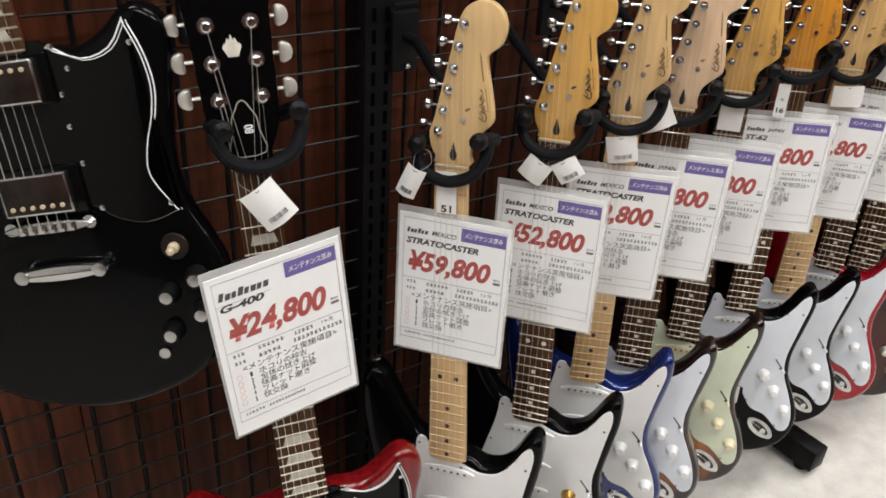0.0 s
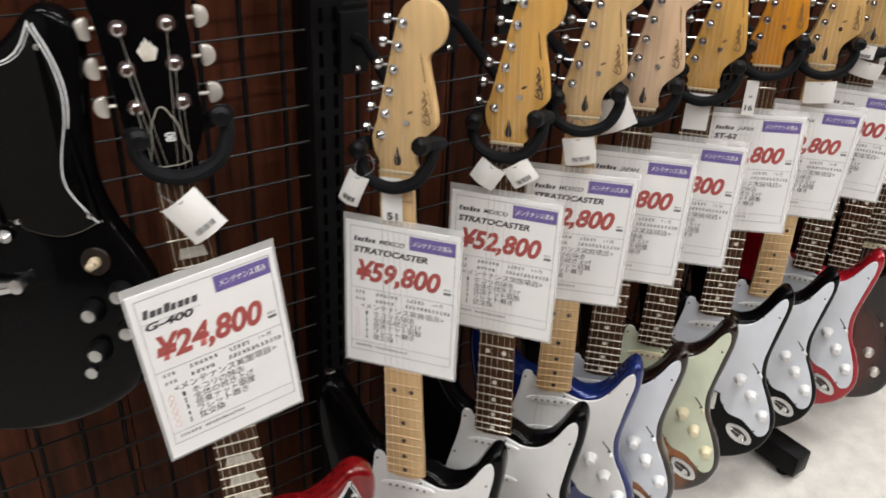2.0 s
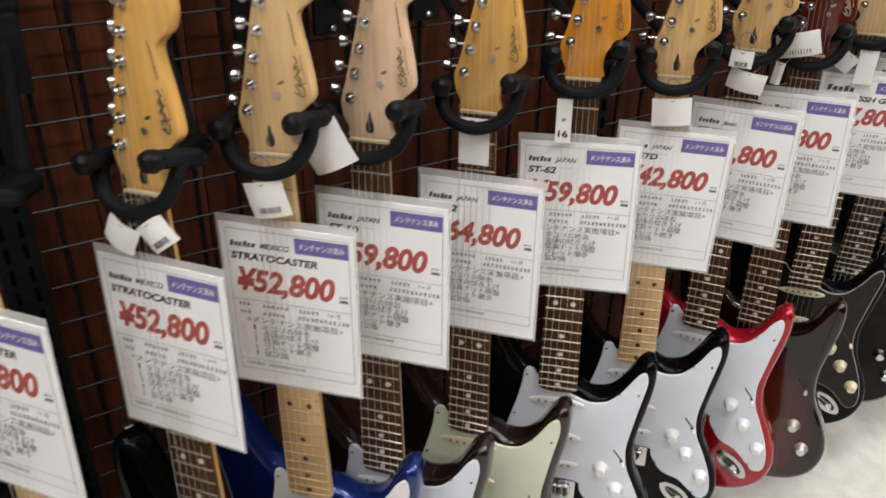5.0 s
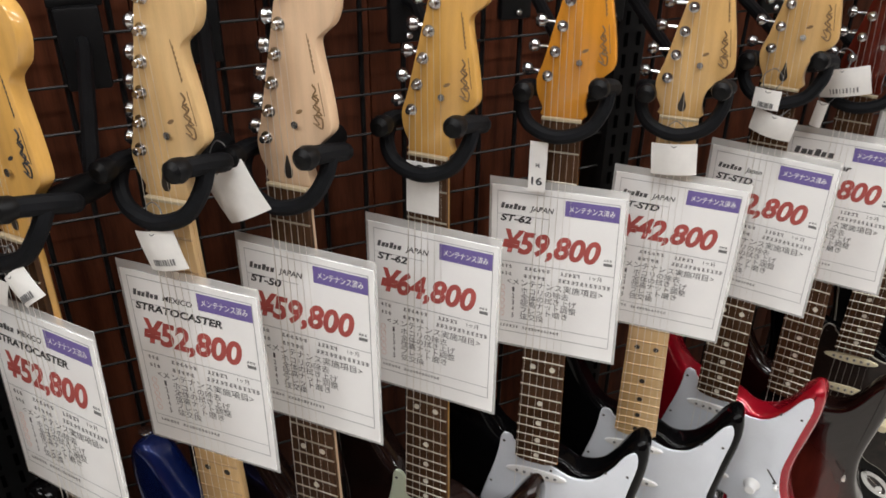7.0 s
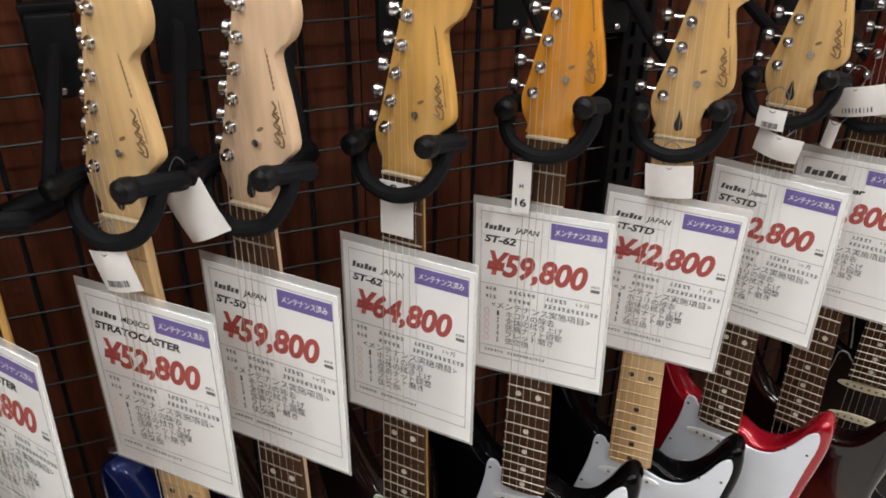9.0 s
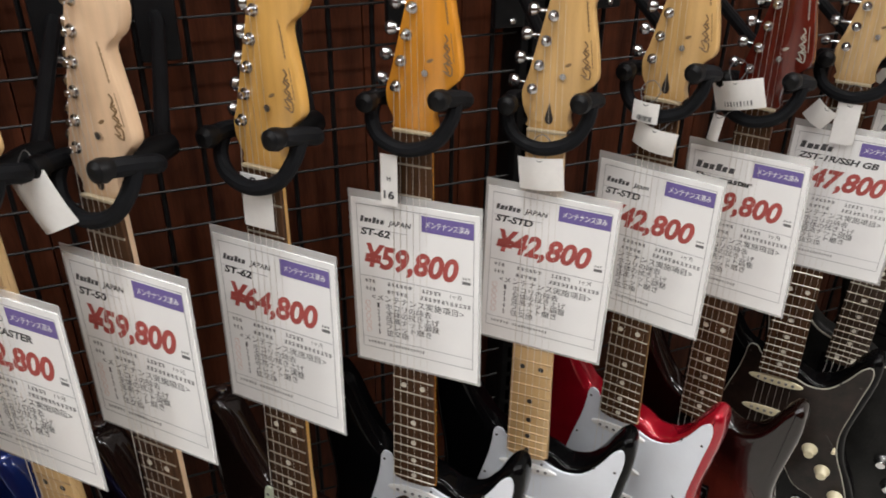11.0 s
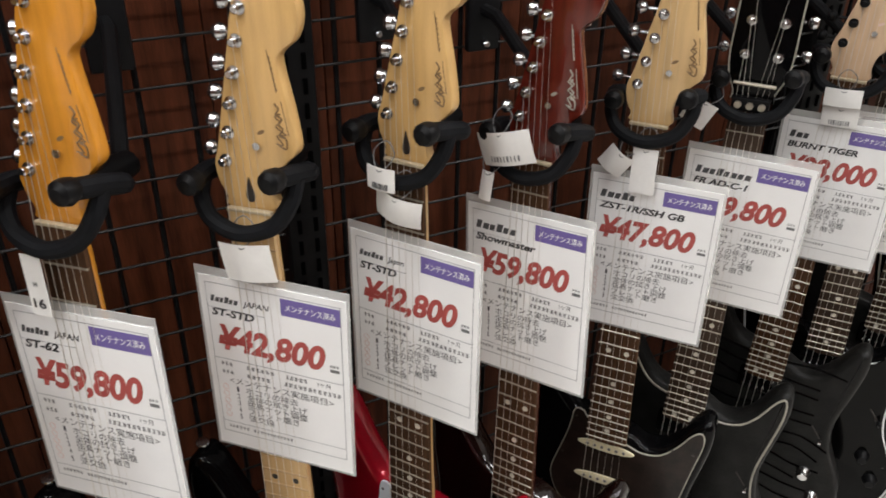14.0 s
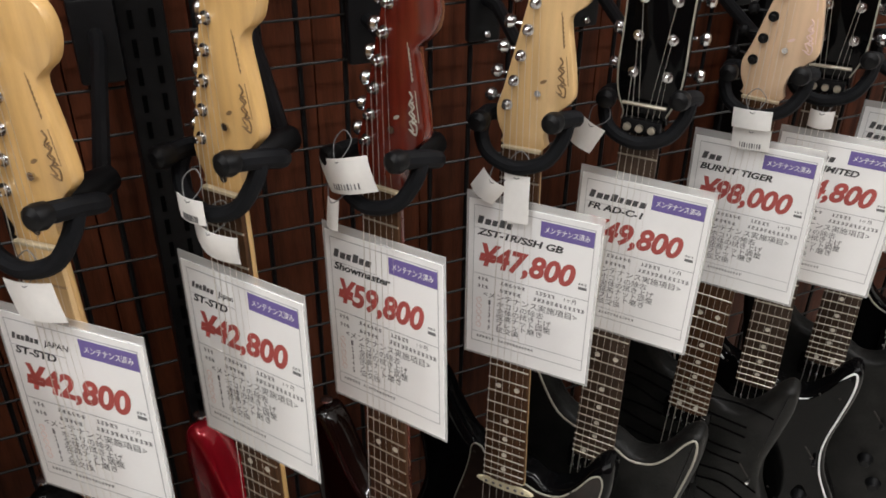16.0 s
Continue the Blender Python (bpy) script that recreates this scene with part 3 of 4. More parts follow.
def bolt_on_guitar(m, body, guard, board, wood, label, scale=0.648, frets=21, outline=None, trim=None, knob="white", tele="white", head=None, mark="ink_brown", pickups="single", post="chrome", burnt=False, volume=None, blocks=False, lock=False, truss=True):
    ob = tagged(new("electric_guitar"), label, "guitar", "guitars on the wall")
    ob.matrix_basis = m
    front = 0.0125
    shape = outline or BODY
    kind = "sharp" if outline else "round"
    part("body", cached(("body", kind), lambda: slab(shape, front, front + 0.044, 0.0085 if outline else 0.011, rings=4), body, 50), body, ob)
    if trim:
        inner = shape
        n = len(inner)
        pts = []
        for i in range(n):
            a, b = inner[i - 1], inner[(i + 1) % n]
            l = math.hypot(b[0] - a[0], b[1] - a[1]) or 1
            pts.append((inner[i][0] - (a[1] - b[1]) / l * 0.007, front + 0.0006, inner[i][1] + (a[0] - b[0]) / l * 0.007))
        part("binding", tube(pts + [pts[0]], 0.0016, 6), trim, ob)
    if guard:
        part("pickguard", cached("guard", lambda: slab(GUARD, front - 0.0024, front + 0.001, 0.0008, rings=1), guard, 40), guard, ob)
        if guard == "tortoise":
            part("guard_edge", cached("guard_edge", lambda: tube([(x, front - 0.0008, z) for x, z in GUARD + GUARD[:1]], 0.0013, 6), "binding"), "binding", ob)
        for i in (8, 17, 26, 38, 48, 56, 64, 74, 84, 94):
            a = GUARD[i % len(GUARD)]
            k = 0.93
            part("screw", cached("screw", lambda: lathe([(-0.0007, 0.001), (-0.0004, 0.0019), (0.001, 0.0019)], "y", 10), "dot"), "dot", ob,
                 at=pose(a[0] * k, front - 0.0024, -0.56 + (a[1] + 0.56) * k))
    top = front - (0.0024 if guard else 0)
    if pickups == "single":
        for z, turn in ((-0.488, 0), (-0.55, 0), (-0.607, 9)):
            p = part("pickup", cached("single_coil", lambda: slab(oval(0, 0, 0.041, 0.008, n=24), -0.0035, 0.001, 0.002, rings=2), tele), tele, ob, at=pose(0, top, z, 0, -turn, 0))
            for k in range(6):
                part("pole", cached("pole", lambda: lathe([(-0.0042, 0.0018), (-0.004, 0.0024), (-0.002, 0.0024)], "y", 8), "grey_ink"), "grey_ink", p, at=pose((k - 2.5) * 0.0104, 0, 0))
    else:
        for z in (-0.505, -0.612):
            p = part("pickup", cached("humbucker", lambda: box((0, -0.004, 0), (0.07, 0.012, 0.038), bevel=0.003), "black_guard"), "black_guard", ob, at=pose(0, top, z))
            for k in range(12):
                part("pole", cached("pole2", lambda: lathe([(-0.011, 0.0016), (-0.0106, 0.0022), (-0.009, 0.0022)], "y", 8), "chrome"), "chrome", p, at=pose((k % 6 - 2.5) * 0.0104, 0, -0.009 + 0.018 * (k // 6)))
    spots = ((0.074, -0.599), (0.1, -0.634), (0.129, -0.677)) if pickups == "single" else ((0.1, -0.66), (0.122, -0.705))
    for kx, kz in spots:
        cap = (volume if (kx, kz) == spots[0] else None) or knob
        part("knob", cached("knob", lambda: lathe([(-0.0155, 0.001), (-0.0155, 0.0062), (-0.0145, 0.0075), (-0.006, 0.0092), (-0.002, 0.0118), (0, 0.0122)], "y", 20), cap), cap, ob, at=pose(kx, top, kz))
    part("switch_slot", cached("slot", lambda: slab(quad(0, 0, 0.0022, 0.032), -0.0006, 0.0006), "dot", 0), "dot", ob, at=pose(0.1, top, -0.574, 0, -38, 0))
    part("switch_tip", cached("switch_tip", lambda: lathe([(-0.014, 0.0015), (-0.013, 0.0032), (-0.006, 0.0026), (0, 0.0012)], "y", 10), knob), knob, ob, at=pose(0.107, top, -0.582))
    if pickups == "single":
        jack = part("jack_plate", cached("jack", lambda: slab(spline([(0.034, 0), (0.028, 0.0085), (0.014, 0.0148), (0, 0.0165), (-0.014, 0.0148), (-0.028, 0.0085), (-0.034, 0), (-0.028, -0.0085), (-0.014, -0.0148), (0, -0.0165), (0.014, -0.0148), (0.028, -0.0085)], 2), -0.0028, 0.001, 0.0014, rings=2), "chrome"), "chrome", ob, "bright oval jack plate", at=pose(0.095, front, -0.729, 0, 40, 0))
        # Flat dark oval: the shade in the plate's hollow is put into colour.
        part("socket", cached("socket", lambda: slab(oval(0, 0, 0.0222, 0.0086, n=20), -0.0031, 0.0), "dot"), "dot", jack)
        part("socket_lip", cached("socket_lip", lambda: lathe([(-0.0075, 0.0034), (-0.0075, 0.0056), (-0.004, 0.0062), (0, 0.0062)], "y", 14), "chrome"), "chrome", jack, at=pose(0.006, 0, 0.001))
        part("socket_rim", cached("socket_rim", lambda: tube([(x, -0.003, z) for x, z in oval(-0.002, -0.003, 0.019, 0.0042, n=20) + [(0.017, -0.003)]], 0.0012, 6), "chrome"), "chrome", jack)
    bz = -scale
    metal = "chrome" if pickups == "single" else "post"
    br = part("bridge", cached("bridge", lambda: box((0, -0.001, -0.008), (0.078, 0.003, 0.042), bevel=0.001), metal), metal, ob, at=pose(0, front, bz))
    for k in range(6):
        part("saddle", cached("saddle", lambda: box((0, -0.0075, -0.004), (0.0096, 0.008, 0.019), bevel=0.0012), metal), metal, br, at=pose((k - 2.5) * 0.0105, 0, 0))
    part("strap_button", cached("button", lambda: lathe([(0, 0.004), (0.004, 0.004), (0.009, 0.008), (0.011, 0.008), (0.012, 0.003)], "z", 12), "chrome"), "chrome", ob, at=pose(-0.124, front + 0.022, -0.337))
    end = -scale * (1 - 2 ** (-frets / 12)) - 0.006
    neck_parts(ob, scale, frets, board, wood, end, "dot" if board.startswith("maple") else "pearl", blocks)
    if lock:
        clamp = part("lock_nut", cached("lock_nut", lambda: box((0, -0.002, 0.0), (0.043, 0.012, 0.016), bevel=0.0015), "plastic"), "plastic", ob, "locking nut clamp")
        for k in range(3):
            part("lock_bolt", cached("lock_bolt", lambda: lathe([(-0.0125, 0.002), (-0.0122, 0.0042), (-0.008, 0.0042)], "y", 10), "fret"), "fret", clamp, at=pose((k - 1) * 0.0135, 0, 0))
        part("string_bar", cached("string_bar", lambda: tube([(-0.024, -0.003, 0.024), (0.024, -0.003, 0.024)], 0.0022, 8), "fret"), "fret", clamp)
    if head == "three":
        part("headstock", cached("head3", lambda: slab([(x * (1 - z), z) for x, z in HEAD_THREE], 0.004, 0.018, 0.0015, rings=2), "black"), "black", ob, "black headstock")
        part("head_edge", cached("head3_edge", lambda: tube([(x * 0.985 * (1 - z), 0.0038, z) for x, z in HEAD_THREE[3:-3]], 0.001, 6), "binding"), "binding", ob)
        posts = [(-0.0185, 0.056), (-0.018, 0.095), (-0.0175, 0.134), (0.0175, 0.134), (0.018, 0.095), (0.0185, 0.056)]
        for x, z in posts:
            tuner(ob, x, z, 1 if x < 0 else -1, 0.0045, post)
    else:
        part("headstock", cached("head", lambda: slab(HEAD, 0.005, 0.0195, 0.0022, rings=2), wood), wood, ob)
        posts = [(-0.0185 + 0.0061 * k, 0.043 + 0.0258 * k) for k in range(6)]
        for x, z in posts:
            tuner(ob, x, z, 1, 0.0055, post, post)
        scroll_mark(ob, mark)
        part("string_tree", cached("tree", lambda: lathe([(-0.004, 0.0035), (-0.003, 0.0035), (0.0, 0.0016)], "y", 10), "chrome"), "chrome", ob, at=pose(0.014, 0.0055, 0.06))
        if truss:
            part("truss_hole", cached("truss", lambda: slab(spline([(0, 0.0125), (0.0026, 0.003), (0.0046, -0.004), (0.003, -0.0095), (0, -0.0108), (-0.003, -0.0095), (-0.0046, -0.004), (-0.0026, 0.003)], 3), -0.0003, 0.0008), "dot", 0), "dot", ob, at=pose(0.001, 0.005, 0.017))
    strings(ob, posts, bz, front - 0.0225)
    if burnt:
        rnd = random.Random(4)
        for k in range(13):
            z = -0.44 - k * 0.027
            x0 = -0.13 + rnd.uniform(-0.01, 0.01)
            pts = [(x0 + j * 0.042, front - 0.0002, z + rnd.uniform(-0.008, 0.008) - j * 0.004) for j in range(7)]
            pts = [p for p in pts if abs(p[0]) < 0.125 and -0.78 < p[2]]
            part("groove", tube(spline(pts, 3, False), 0.0018, 5), "black", ob)
    return ob


HORN_SIDE = [(0.045, 0.176), (0.07, 0.172), (0.097, 0.184), (0.122, 0.204), (0.14, 0.207), (0.157, 0.192), (0.16, 0.168), (0.153, 0.135), (0.145, 0.1), (0.138, 0.062), (0.136, 0.03), (0.143, -0.005),
             (0.157, -0.04), (0.166, -0.082), (0.156, -0.135), (0.128, -0.18), (0.078, -0.211)]
HORNED = spline([(0.0, 0.176)] + HORN_SIDE + [(0.0, -0.225)] + [(-x, z) for x, z in reversed(HORN_SIDE)], 3)
HORNED_GUARD = spline([(0.03, 0.184), (0.048, 0.176), (0.078, 0.159), (0.108, 0.166), (0.1262, 0.189), (0.1275, 0.189), (0.1365, 0.159), (0.139, 0.128), (0.133, 0.1), (0.1205, 0.068), (0.1165, 0.038), (0.1345, 0.002), (0.134, 0.0008),
                       (0.113, -0.007), (0.089, -0.0085), (0.062, 0.003), (0.047, 0.015), (-0.04, 0.015), (-0.046, 0.04), (-0.046, 0.1), (-0.04, 0.165)], 3)


def horned_guitar(m, body, label, board="rosewood", s=0.628):
    """A twin-horned set-neck guitar; its nut is the origin."""
    ob = tagged(new("electric_guitar"), label, "guitar", "guitars on the wall")
    ob.matrix_basis = m
    front = 0.006
    bz = -s
    part("body", slab([(x, z + bz) for x, z in HORNED], front, front + 0.036, 0.01, rings=4), body, ob, smooth=50)
    gd = part("pickguard", slab([(x, z + bz) for x, z in HORNED_GUARD], front - 0.0026, front + 0.001, 0.0006, rings=1), "black_guard", ob, "black pickguard with white bevelled edge")
    edge = [(x, front - 0.0008, z + bz) for x, z in HORNED_GUARD]
    for d, r in ((0.0, 0.0012), (0.0026, 0.0009)):
        e = [(x - d, y - 0.0014 * (d > 0), z + (d if 4 < i + 3 < 14 else 0)) for i, (x, y, z) in enumerate(edge[3:36])]
        part("edge_line", tube(e, r, 6), "white", gd)
    part("edge_line", tube(edge[35:49], 0.0008, 6), "binding", gd)
    for x, z in ((0.062, 0.154), (0.127, 0.171), (0.128, 0.008), (0.048, 0.098), (0.05, 0.06), (0.049, 0.13), (0.05, 0.176), (0.057, 0.012)):
        part("screw", cached("pan_screw", lambda: lathe([(-0.002, 0.001), (-0.0015, 0.0028), (0.001, 0.0034)], "y", 12), "chrome"), "chrome", ob, at=pose(x, front - 0.0026, z + bz))
    for z in (0.148, 0.0365):
        ring = part("pickup", cached("ring", lambda: box((0, -0.003, 0), (0.09, 0.006, 0.05), bevel=0.002), "black_guard"), "black_guard", ob, at=pose(0, front - 0.002, z + bz))
        part("cover", cached("cover", lambda: box((0, -0.011, 0), (0.071, 0.01, 0.042), bevel=0.0018), "chrome"), "chrome", ring)
        # Dark plate on the cover: its reflection of the dark room put into colour.
        part("coil", cached("coil", lambda: box((0, -0.016, 0), (0.0665, 0.0014, 0.0375), bevel=0.0006), "tortoise"), "tortoise", ring)
        for k in range(6):
            part("pole", cached("pole3", lambda: lathe([(-0.019, 0.0012), (-0.0186, 0.0024), (-0.016, 0.0024)], "y", 10), "bone"), "bone", ring, at=pose((k - 2.5) * 0.0102, 0, 0.012 if z > 0.1 else -0.012))
    br = part("bridge", cached("tune", lambda: slab(oval(0, 0, 0.046, 0.0065, n=24), -0.014, -0.006, 0.001, rings=1), "chrome"), "chrome", ob, at=pose(0, front, bz))
    for k in range(6):
        part("saddle", cached("saddle2", lambda: box((0, -0.0155, 0), (0.007, 0.004, 0.009), bevel=0.0008), "chrome"), "chrome", br, at=pose((k - 2.5) * 0.0102, 0, 0))
    for sx in (-0.041, 0.041):
        part("post", cached("bridge_post", lambda: lathe([(-0.007, 0.007), (-0.004, 0.007), (-0.004, 0.0035), (0.0, 0.0035)], "y", 14), "chrome"), "chrome", br, at=pose(sx, 0, 0))
    tail = part("tailpiece", cached("tail", lambda: slab(oval(0, 0, 0.05, 0.0085, n=28), -0.017, -0.005, 0.003, rings=2), "chrome"), "chrome", ob, at=pose(0, front, bz - 0.05))
    for sx in (-0.041, 0.041):
        part("stud", cached("stud", lambda: lathe([(-0.0185, 0.003), (-0.018, 0.0075), (-0.013, 0.008), (0, 0.005)], "y", 14), "chrome"), "chrome", tail, at=pose(sx, 0, 0))
    for x, z in ((0.101, -0.092), (0.095, -0.137), (0.133, -0.117), (0.135, -0.076)):
        kn = part("knob", cached("hat", lambda: lathe([(-0.016, 0.0075), (-0.0155, 0.009), (-0.003, 0.0125), (0, 0.0125)], "y", 20), "plastic"), "plastic", ob, "black knob with a silver top", at=pose(x, front, z + bz))
        part("cap", cached("hat_cap", lambda: lathe([(-0.0166, 0.002), (-0.0164, 0.0068), (-0.0155, 0.0068)], "y", 18), "chrome"), "chrome", kn)
    part("jack", cached("jack_nut", lambda: lathe([(-0.004, 0.0035), (-0.004, 0.0065), (0, 0.0075)], "y", 8), "chrome"), "chrome", ob, at=pose(0.079, front, -0.162 + bz))
    sw = part("switch_plate", cached("sw", lambda: slab(oval(0, 0, 0.015, 0.015, n=24), -0.003, 0.0, 0.001, rings=1), "tortoise"), "tortoise", ob, at=pose(0.119, front, -0.04 + bz))
    part("switch", cached("sw_tip", lambda: lathe([(-0.02, 0.002), (-0.018, 0.0045), (-0.01, 0.003), (-0.008, 0.006), (0, 0.006)], "y", 12), "bone"), "bone", sw)
    neck_parts(ob, s, 22, board, "mahogany", -s * (1 - 2 ** (-22 / 12)) - 0.004, "pearl_dim", blocks=True)
    part("headstock", slab([(x, z * 1.09) for x, z in HEAD_THREE], 0.003, 0.017, 0.0015, rings=2), "black", ob, "glossy black headstock")
    posts = [(-0.0215, 0.071), (-0.0215, 0.108), (-0.0215, 0.145), (0.0215, 0.145), (0.0215, 0.108), (0.0215, 0.071)]
    for x, z in posts:
        tuner(ob, x, z, 1 if x < 0 else -1, 0.0035, big=1.4, kidney=True)
    bell = spline([(0.004, 0.067), (0.007, 0.061), (0.0125, 0.051), (0.014, 0.036), (0.0175, 0.012), (-0.0175, 0.012), (-0.014, 0.036), (-0.0125, 0.051), (-0.007, 0.061), (-0.004, 0.067), (0, 0.069)], 3)
    cov = part("truss_cover", slab(bell, 0.0012, 0.003, 0.0005, rings=1), "black_guard", ob)
    part("cover_edge", tube([(x, 0.0012, z) for x, z in bell + bell[:1]], 0.0007, 5), "binding", cov)
    part("words", lettering("80", 0.0125, "white", 0.0095, 0.0, 0.0004), "white", cov, at=pose(0.0075, 0.001, 0.034, 0, -90, 0))
    crown = bmesh.new()
    for dx, hh in ((-0.007, 0.014), (-0.0035, 0.019), (0, 0.022), (0.0035, 0.019), (0.007, 0.014)):
        slab([(dx * 0.45 - 0.0018, 0.113), (dx * 0.45 + 0.0018, 0.113), (dx + 0.0024, 0.113 + hh * 0.7), (dx, 0.113 + hh), (dx - 0.0024, 0.113 + hh * 0.7)], 0.0024, 0.0034, bm=crown)
    part("head_inlay", crown, "pearl", ob)
    strings(ob, posts, bz, front - 0.018, 0.0102)
    return ob


# nut place, turn, lean, roll; body, guard, board, wood, words of the label
ROW = [
    ((0.548, 0.736, 0.896), -52.5, -2.9, -4.0, dict(body="black", guard="white", board="maple", wood="maple", label="black double-cutaway guitar, white pickguard and maple neck")),
    ((0.705, 0.724, 0.906), -53.6, -2.6, -3.0, dict(body="black", guard="white", board="rosewood", wood="maple_amber", mark="ink", volume="gold", label="black guitar with white pickguard, rosewood board, bold headstock mark")),
    ((0.828, 0.716, 0.922), -45.2, -0.2, -1.6, dict(body="blue", guard="white", board="maple", wood="maple", label="metallic blue guitar with white pickguard and maple board")),
    ((0.934, 0.711, 0.918), -47.6, -0.8, -1.2, dict(body="burst", guard="cool_white", board="rosewood", wood="maple_pink", label="sunburst guitar with bluish white pickguard and pale pinkish headstock")),
    ((1.078, 0.721, 0.921), -49.0, -1.9, -0.9, dict(body="burst", guard="mint", board="rosewood", wood="maple_amber", tele="cream", knob="cream", mark="ink_brown", truss=False, label="sunburst guitar with mint pickguard and amber headstock")),
    ((1.232, 0.723, 0.936), -45.0, -2.9, -1.4, dict(body="black", guard="cool_white", board="rosewood", wood="maple_orange", truss=False, label="black guitar with white pickguard and orange-tinted headstock")),
    ((1.382, 0.715, 0.919), -44.6, -0.6, -1.3, dict(body="black", guard="cool_white", board="maple", wood="maple_gold", label="black guitar with white pickguard and light maple neck")),
] + [
    ((1.531, 0.721, 0.934), -57.0, -0.9, -1.1, dict(body="red", guard="cool_white", board="rosewood", wood="maple_gold", label="metallic red guitar with white pickguard and rosewood board")),
    ((1.679, 0.728, 0.905), -60.3, -2.4, -1.9, dict(body="oxblood", guard=None, board="rosewood", wood="mahogany", frets=22, pickups="hum", knob="nickel", mark="binding", truss=False, label="red-brown burst guitar with matching headstock, no pickguard")),
    ((1.837, 0.736, 0.915), -51.8, 0.1, -0.6, dict(body="black", guard="tortoise", board="rosewood", wood="maple", frets=22, tele="cream", knob="cream", truss=False, label="black guitar with dark brown pickguard and cream fittings")),
    ((1.986, 0.732, 0.918), -53.6, -0.5, 0.3, dict(body="matte_black", guard=None, board="ebony", wood="black", frets=24, pickups="hum", knob="chrome", trim="binding", head="three", lock=True, label="dark guitar with ivory binding and bound black headstock")),
    ((2.164, 0.742, 0.92), -56.8, 1.0, 1.0, dict(body="matte_black", guard=None, board="rosewood", wood="maple_pink", frets=24, pickups="hum", knob="chrome", post="plastic", burnt=True, mark="pale_red", truss=False, label="black guitar with burnt grooved top and black tuners")),
    ((2.274, 0.745, 0.921), -54.0, 0.0, -1.0, dict(body="black", guard="black_guard", board="ebony", wood="black", frets=22, pickups="hum", knob="plastic", trim="white", head="three", lock=True, label="black guitar with white body edging and black headstock")),
    ((2.426, 0.75, 0.93), -54.0, 0.0, -1.0, dict(body="matte_black", guard=None, board="ebony", wood="black", frets=24, pickups="hum", knob="plastic", head="three", label="plain black guitar with a black headstock")),
    ((2.615, 0.75, 0.92), -54.0, 0.0, -1.0, dict(body="black", guard=None, board="ebony", wood="black", frets=24, pickups="hum", knob="chrome", trim="binding", head="three", label="black guitar with ivory edging and dark board")),
]
# price card centre, lean, roll, turn, then price, maker bars, origin, model, model width
CARDS = [
    ((0.550, 0.719, 0.727), -2.9, -1.2, -52.5, "59,800", 6, "MEXICO", "STRATOCASTER", 0.098),
    ((0.706, 0.710, 0.735), -2.6, -1.6, -53.6, "52,800", 6, "MEXICO", "STRATOCASTER", 0.098),
    ((0.836, 0.708, 0.743), -0.2, -0.3, -45.2, "52,800", 6, "MEXICO", "STRATOCASTER", 0.098),
    ((0.943, 0.697, 0.752), -0.8, -0.7, -47.6, "59,800", 6, "JAPAN", "ST-50", 0.036),
    ((1.080, 0.709, 0.739), -1.9, -1.1, -49.1, "64,800", 6, "JAPAN", "ST-62", 0.036),
    ((1.232, 0.710, 0.757), -2.9, -2.4, -45.1, "59,800", 6, "JAPAN", "ST-62", 0.036),
    ((1.390, 0.704, 0.746), -0.6, 0.6, -44.6, "42,800", 6, "JAPAN", "ST-STD", 0.045),
] + [
    ((1.537, 0.708, 0.751), -0.9, -0.7, -57.0, "42,800", 6, "Japan", "ST-STD", 0.045),
    ((1.679, 0.717, 0.746), -2.4, -3.2, -60.3, "59,800", 6, "", "Showmaster", 0.075),
    ((1.850, 0.719, 0.750), 0.1, -0.6, -51.8, "47,800", 5, "", "ZST-1R/SSH GB", 0.1),
    ((1.994, 0.719, 0.752), -0.5, 0.3, -53.6, "49,800", 8, "", "FR AD-C-1", 0.066),
    ((2.177, 0.736, 0.764), 2.8, -1.1, -56.8, "98,000", 3, "", "BURNT TIGER", 0.088),
    ((2.325, 0.735, 0.755), 0.0, 0.0, -54.0, "54,800", 7, "", "INLAY LIMITED", 0.09),
    ((2.478, 0.74, 0.765), 0.0, 0.0, -54.0, "59,800", 6, "", 9, 0.08),
    ((2.63, 0.74, 0.76), 0.0, 0.0, -54.0, "49,800", 6, "", 9, 0.08),
]


def settle(place, turn, lean, roll):
    return pose(*place, lean, roll, turn)


for place, turn, lean, roll, spec in ROW:
    nut = settle(place, turn, lean, roll)
    bolt_on_guitar(nut, **spec)
    hanger(nut, place[0] + 0.085, place[2] + 0.09)
for (place, gturn, glean, groll, _), (c, lean, roll, turn, price, maker, made, model, mw) in zip(ROW, CARDS):
    nut = settle(place, gturn, glean, groll)
    at = nut.inverted() @ Vector(c)
    price_card(nut @ pose(at.x, -0.0028, at.z, 0, roll - groll, 0), price, maker, made, model, mw, maker_width=0.029 if made else 0.0085 * maker)

# the two twin-horned guitars at the start of the row
nut0 = settle((0.293, 0.742, 0.946), -16.0, -5.0, -5.0)
horned_guitar(nut0, "cherry", "cherry red twin-horned guitar with a black headstock", s=0.64)
hanger(nut0 @ pose(0.012, 0, 0.016), 0.33, 1.06)
price_card(settle((0.3051, 0.6992, 0.7493), -0.7, -2.0, -5.8) @ Matrix.Scale(1.048, 4), "24,800", 8, "", "G-400", 0.048, maker_width=0.055)
bridge = settle((0.104, 0.824, 0.883), -32.5, -8.7, -10.2)
horned_guitar(bridge @ pose(0, 0, 0.628), "black", "glossy black twin-horned guitar with white-edged black pickguard")
hanger(bridge @ pose(0, 0, 0.628), -0.02, 1.6)

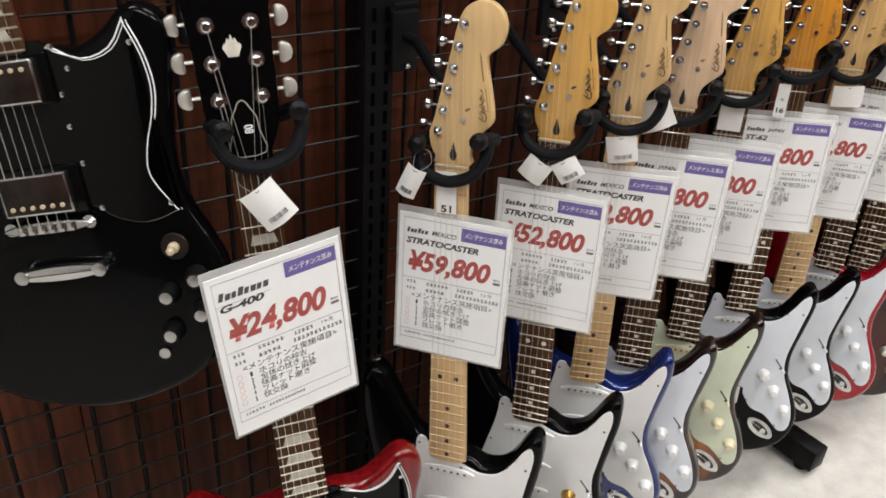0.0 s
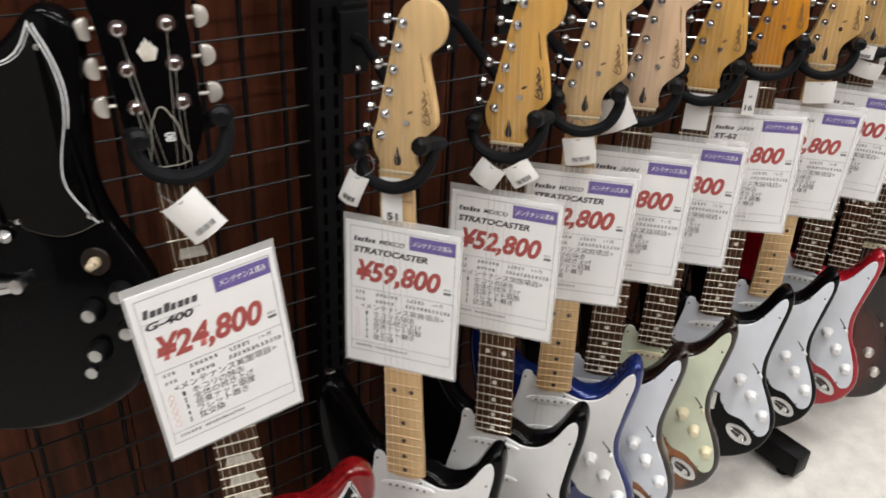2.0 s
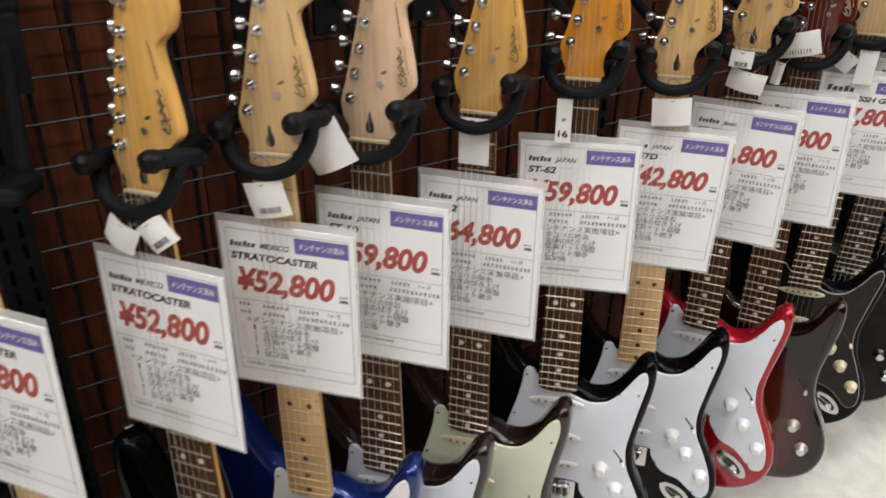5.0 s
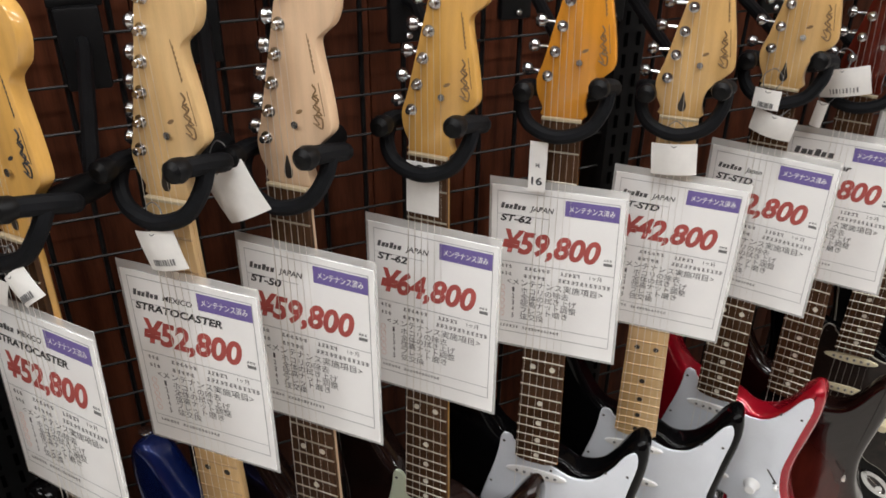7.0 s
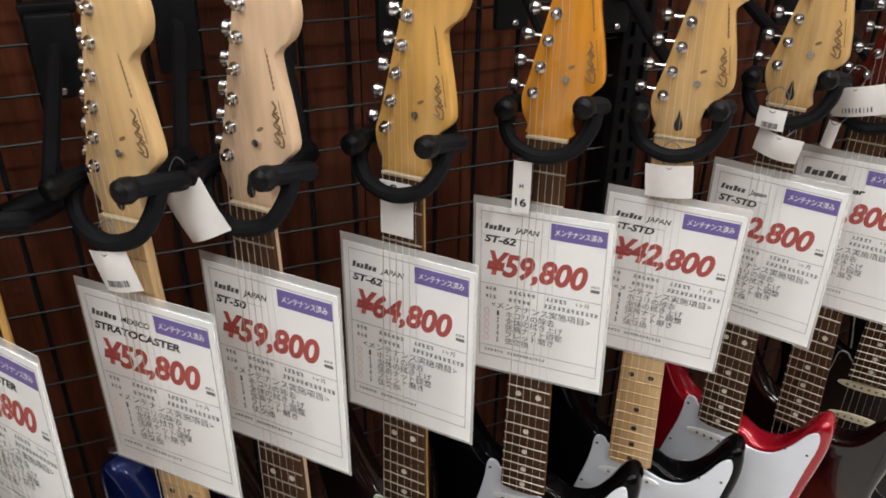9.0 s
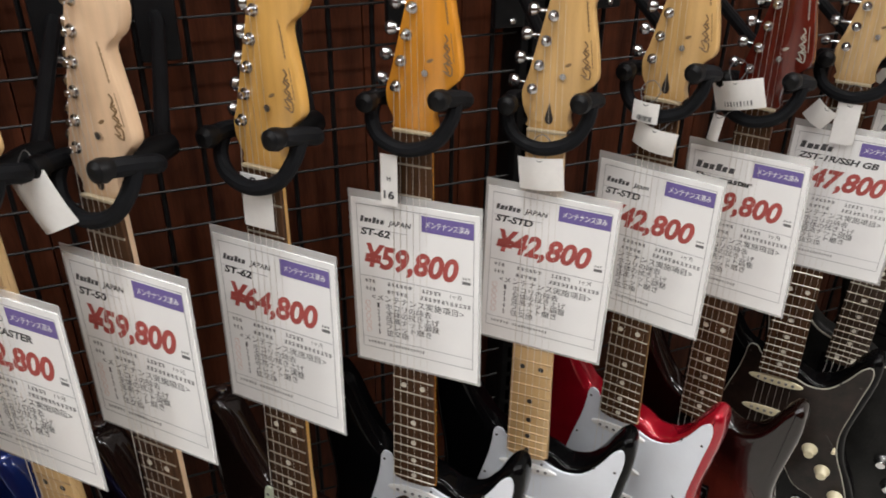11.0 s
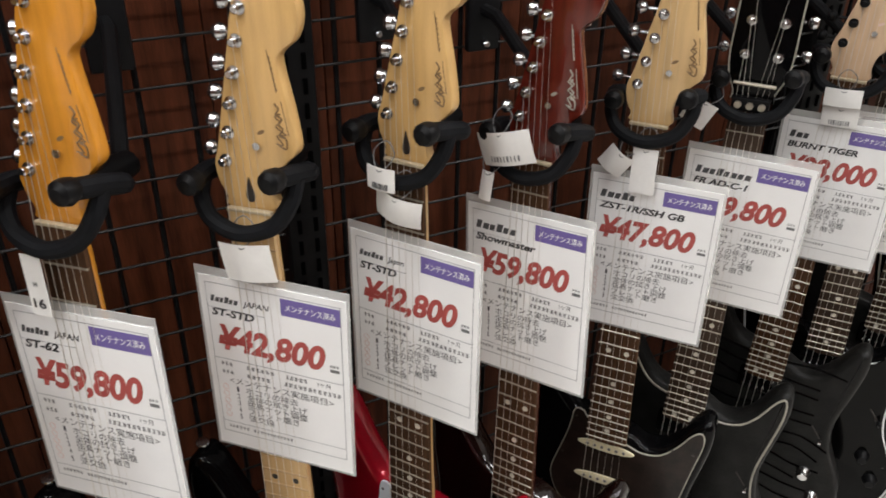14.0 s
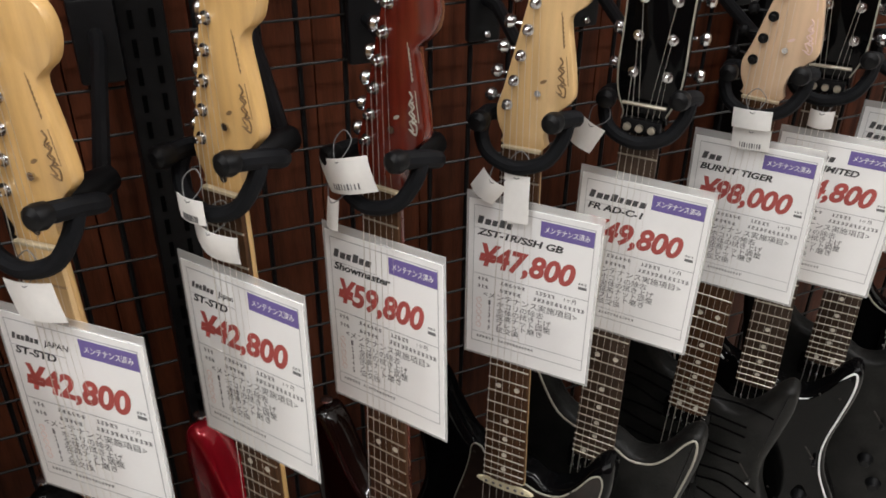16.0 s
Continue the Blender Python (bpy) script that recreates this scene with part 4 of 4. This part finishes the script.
# paper tags
TAGS = [(0, -0.034, 0.004, 0.026, 0.043, 26, 0.006, True), (1, -0.01, -0.024, 0.036, 0.034, 32, 0.006, False), (1, 0.016, -0.02, 0.036, 0.03, -34, 0.005, True), (2, -0.004, -0.022, 0.042, 0.04, -12, 0.004, True),
        (3, -0.048, 0.022, 0.052, 0.052, -26, 0.008, False), (6, 0.0, -0.024, 0.05, 0.038, -5, 0.004, False), (7, 0.006, -0.026, 0.05, 0.03, 10, 0.009, False), (7, -0.006, 0.004, 0.03, 0.024, 3, 0.003, True),
        (8, -0.02, 0.036, 0.06, 0.036, -14, 0.009, True), (8, -0.034, -0.01, 0.014, 0.034, 8, 0.002, False), (9, -0.02, -0.03, 0.032, 0.03, 34, 0.007, False), (9, 0.004, -0.022, 0.028, 0.055, 0, 0.002, False),
        (10, -0.046, 0.004, 0.032, 0.034, 26, 0.004, False), (11, 0.0, -0.004, 0.044, 0.024, -4, 0.003, False), (11, 0.002, -0.032, 0.044, 0.026, -4, 0.003, True), (12, 0.004, -0.026, 0.028, 0.024, 0, 0.008, False)]
for i, x, z, w, h, turn, bend, printed in TAGS:
    place, yaw, lean, roll, _ = ROW[i]
    neck_tag(settle(place, yaw, lean, roll), x, z, w, h, turn, bend, y=-0.016 if z < -0.015 else -0.028, marks=printed)
neck_tag(nut0, -0.002, -0.018, 0.04, 0.05, -30, 0.005, y=-0.02)


def neck_sticker(g, rows, x=0.0, wide=0.026):
    """A white inventory sticker wrapped on the neck."""
    ob = tagged(new("sticker"), "white inventory sticker on the guitar neck", "sticker", "neck stickers")
    ob.matrix_basis = g
    part("sticker_paper", slab(quad(x, -0.034, wide, 0.056), -0.0052, -0.0046), "tag", ob, smooth=0)
    for text, z in rows:
        part("words", lettering(text, 0.013, "ink", 0.014 if len(text) > 1 else 0.008, 0.0, 0.0004), "ink", ob, at=pose(x - 0.007, -0.0056, z))


neck_sticker(settle(*ROW[0][:4]), (("H", -0.02), ("51", -0.06)), -0.004)
neck_sticker(settle(*ROW[4][:4]), (("S", -0.018),), -0.002, 0.036)
slip = tagged(new("number_slip"), "narrow grey slip numbered 16 tied below the nut", "tag")
slip.matrix_basis = settle(*ROW[5][:4]) @ pose(-0.018, -0.016, -0.05)
part("slip_paper", slab(quad(0, 0, 0.019, 0.056), 0.0, 0.0008), "tag", slip, smooth=0)
part("words", lettering("16", 0.012, "ink", 0.012, 0.0, 0.0003), "ink", slip, at=pose(-0.006, -0.0006, -0.02))
part("words", lettering("H", 0.006, "ink", 0.004, 0.0, 0.0002), "ink", slip, at=pose(-0.002, -0.0006, 0.0))

# ---- the boards of the wall ----
plank = cached("plank", lambda: box((0, 0, 0), (0.1435, 0.014, 2.6), bevel=0.0015), "board")
for k in range(42):
    part("board", plank, "board", wall_north, at=pose(-1.4 + k * 0.145, 1.06, 1.31))
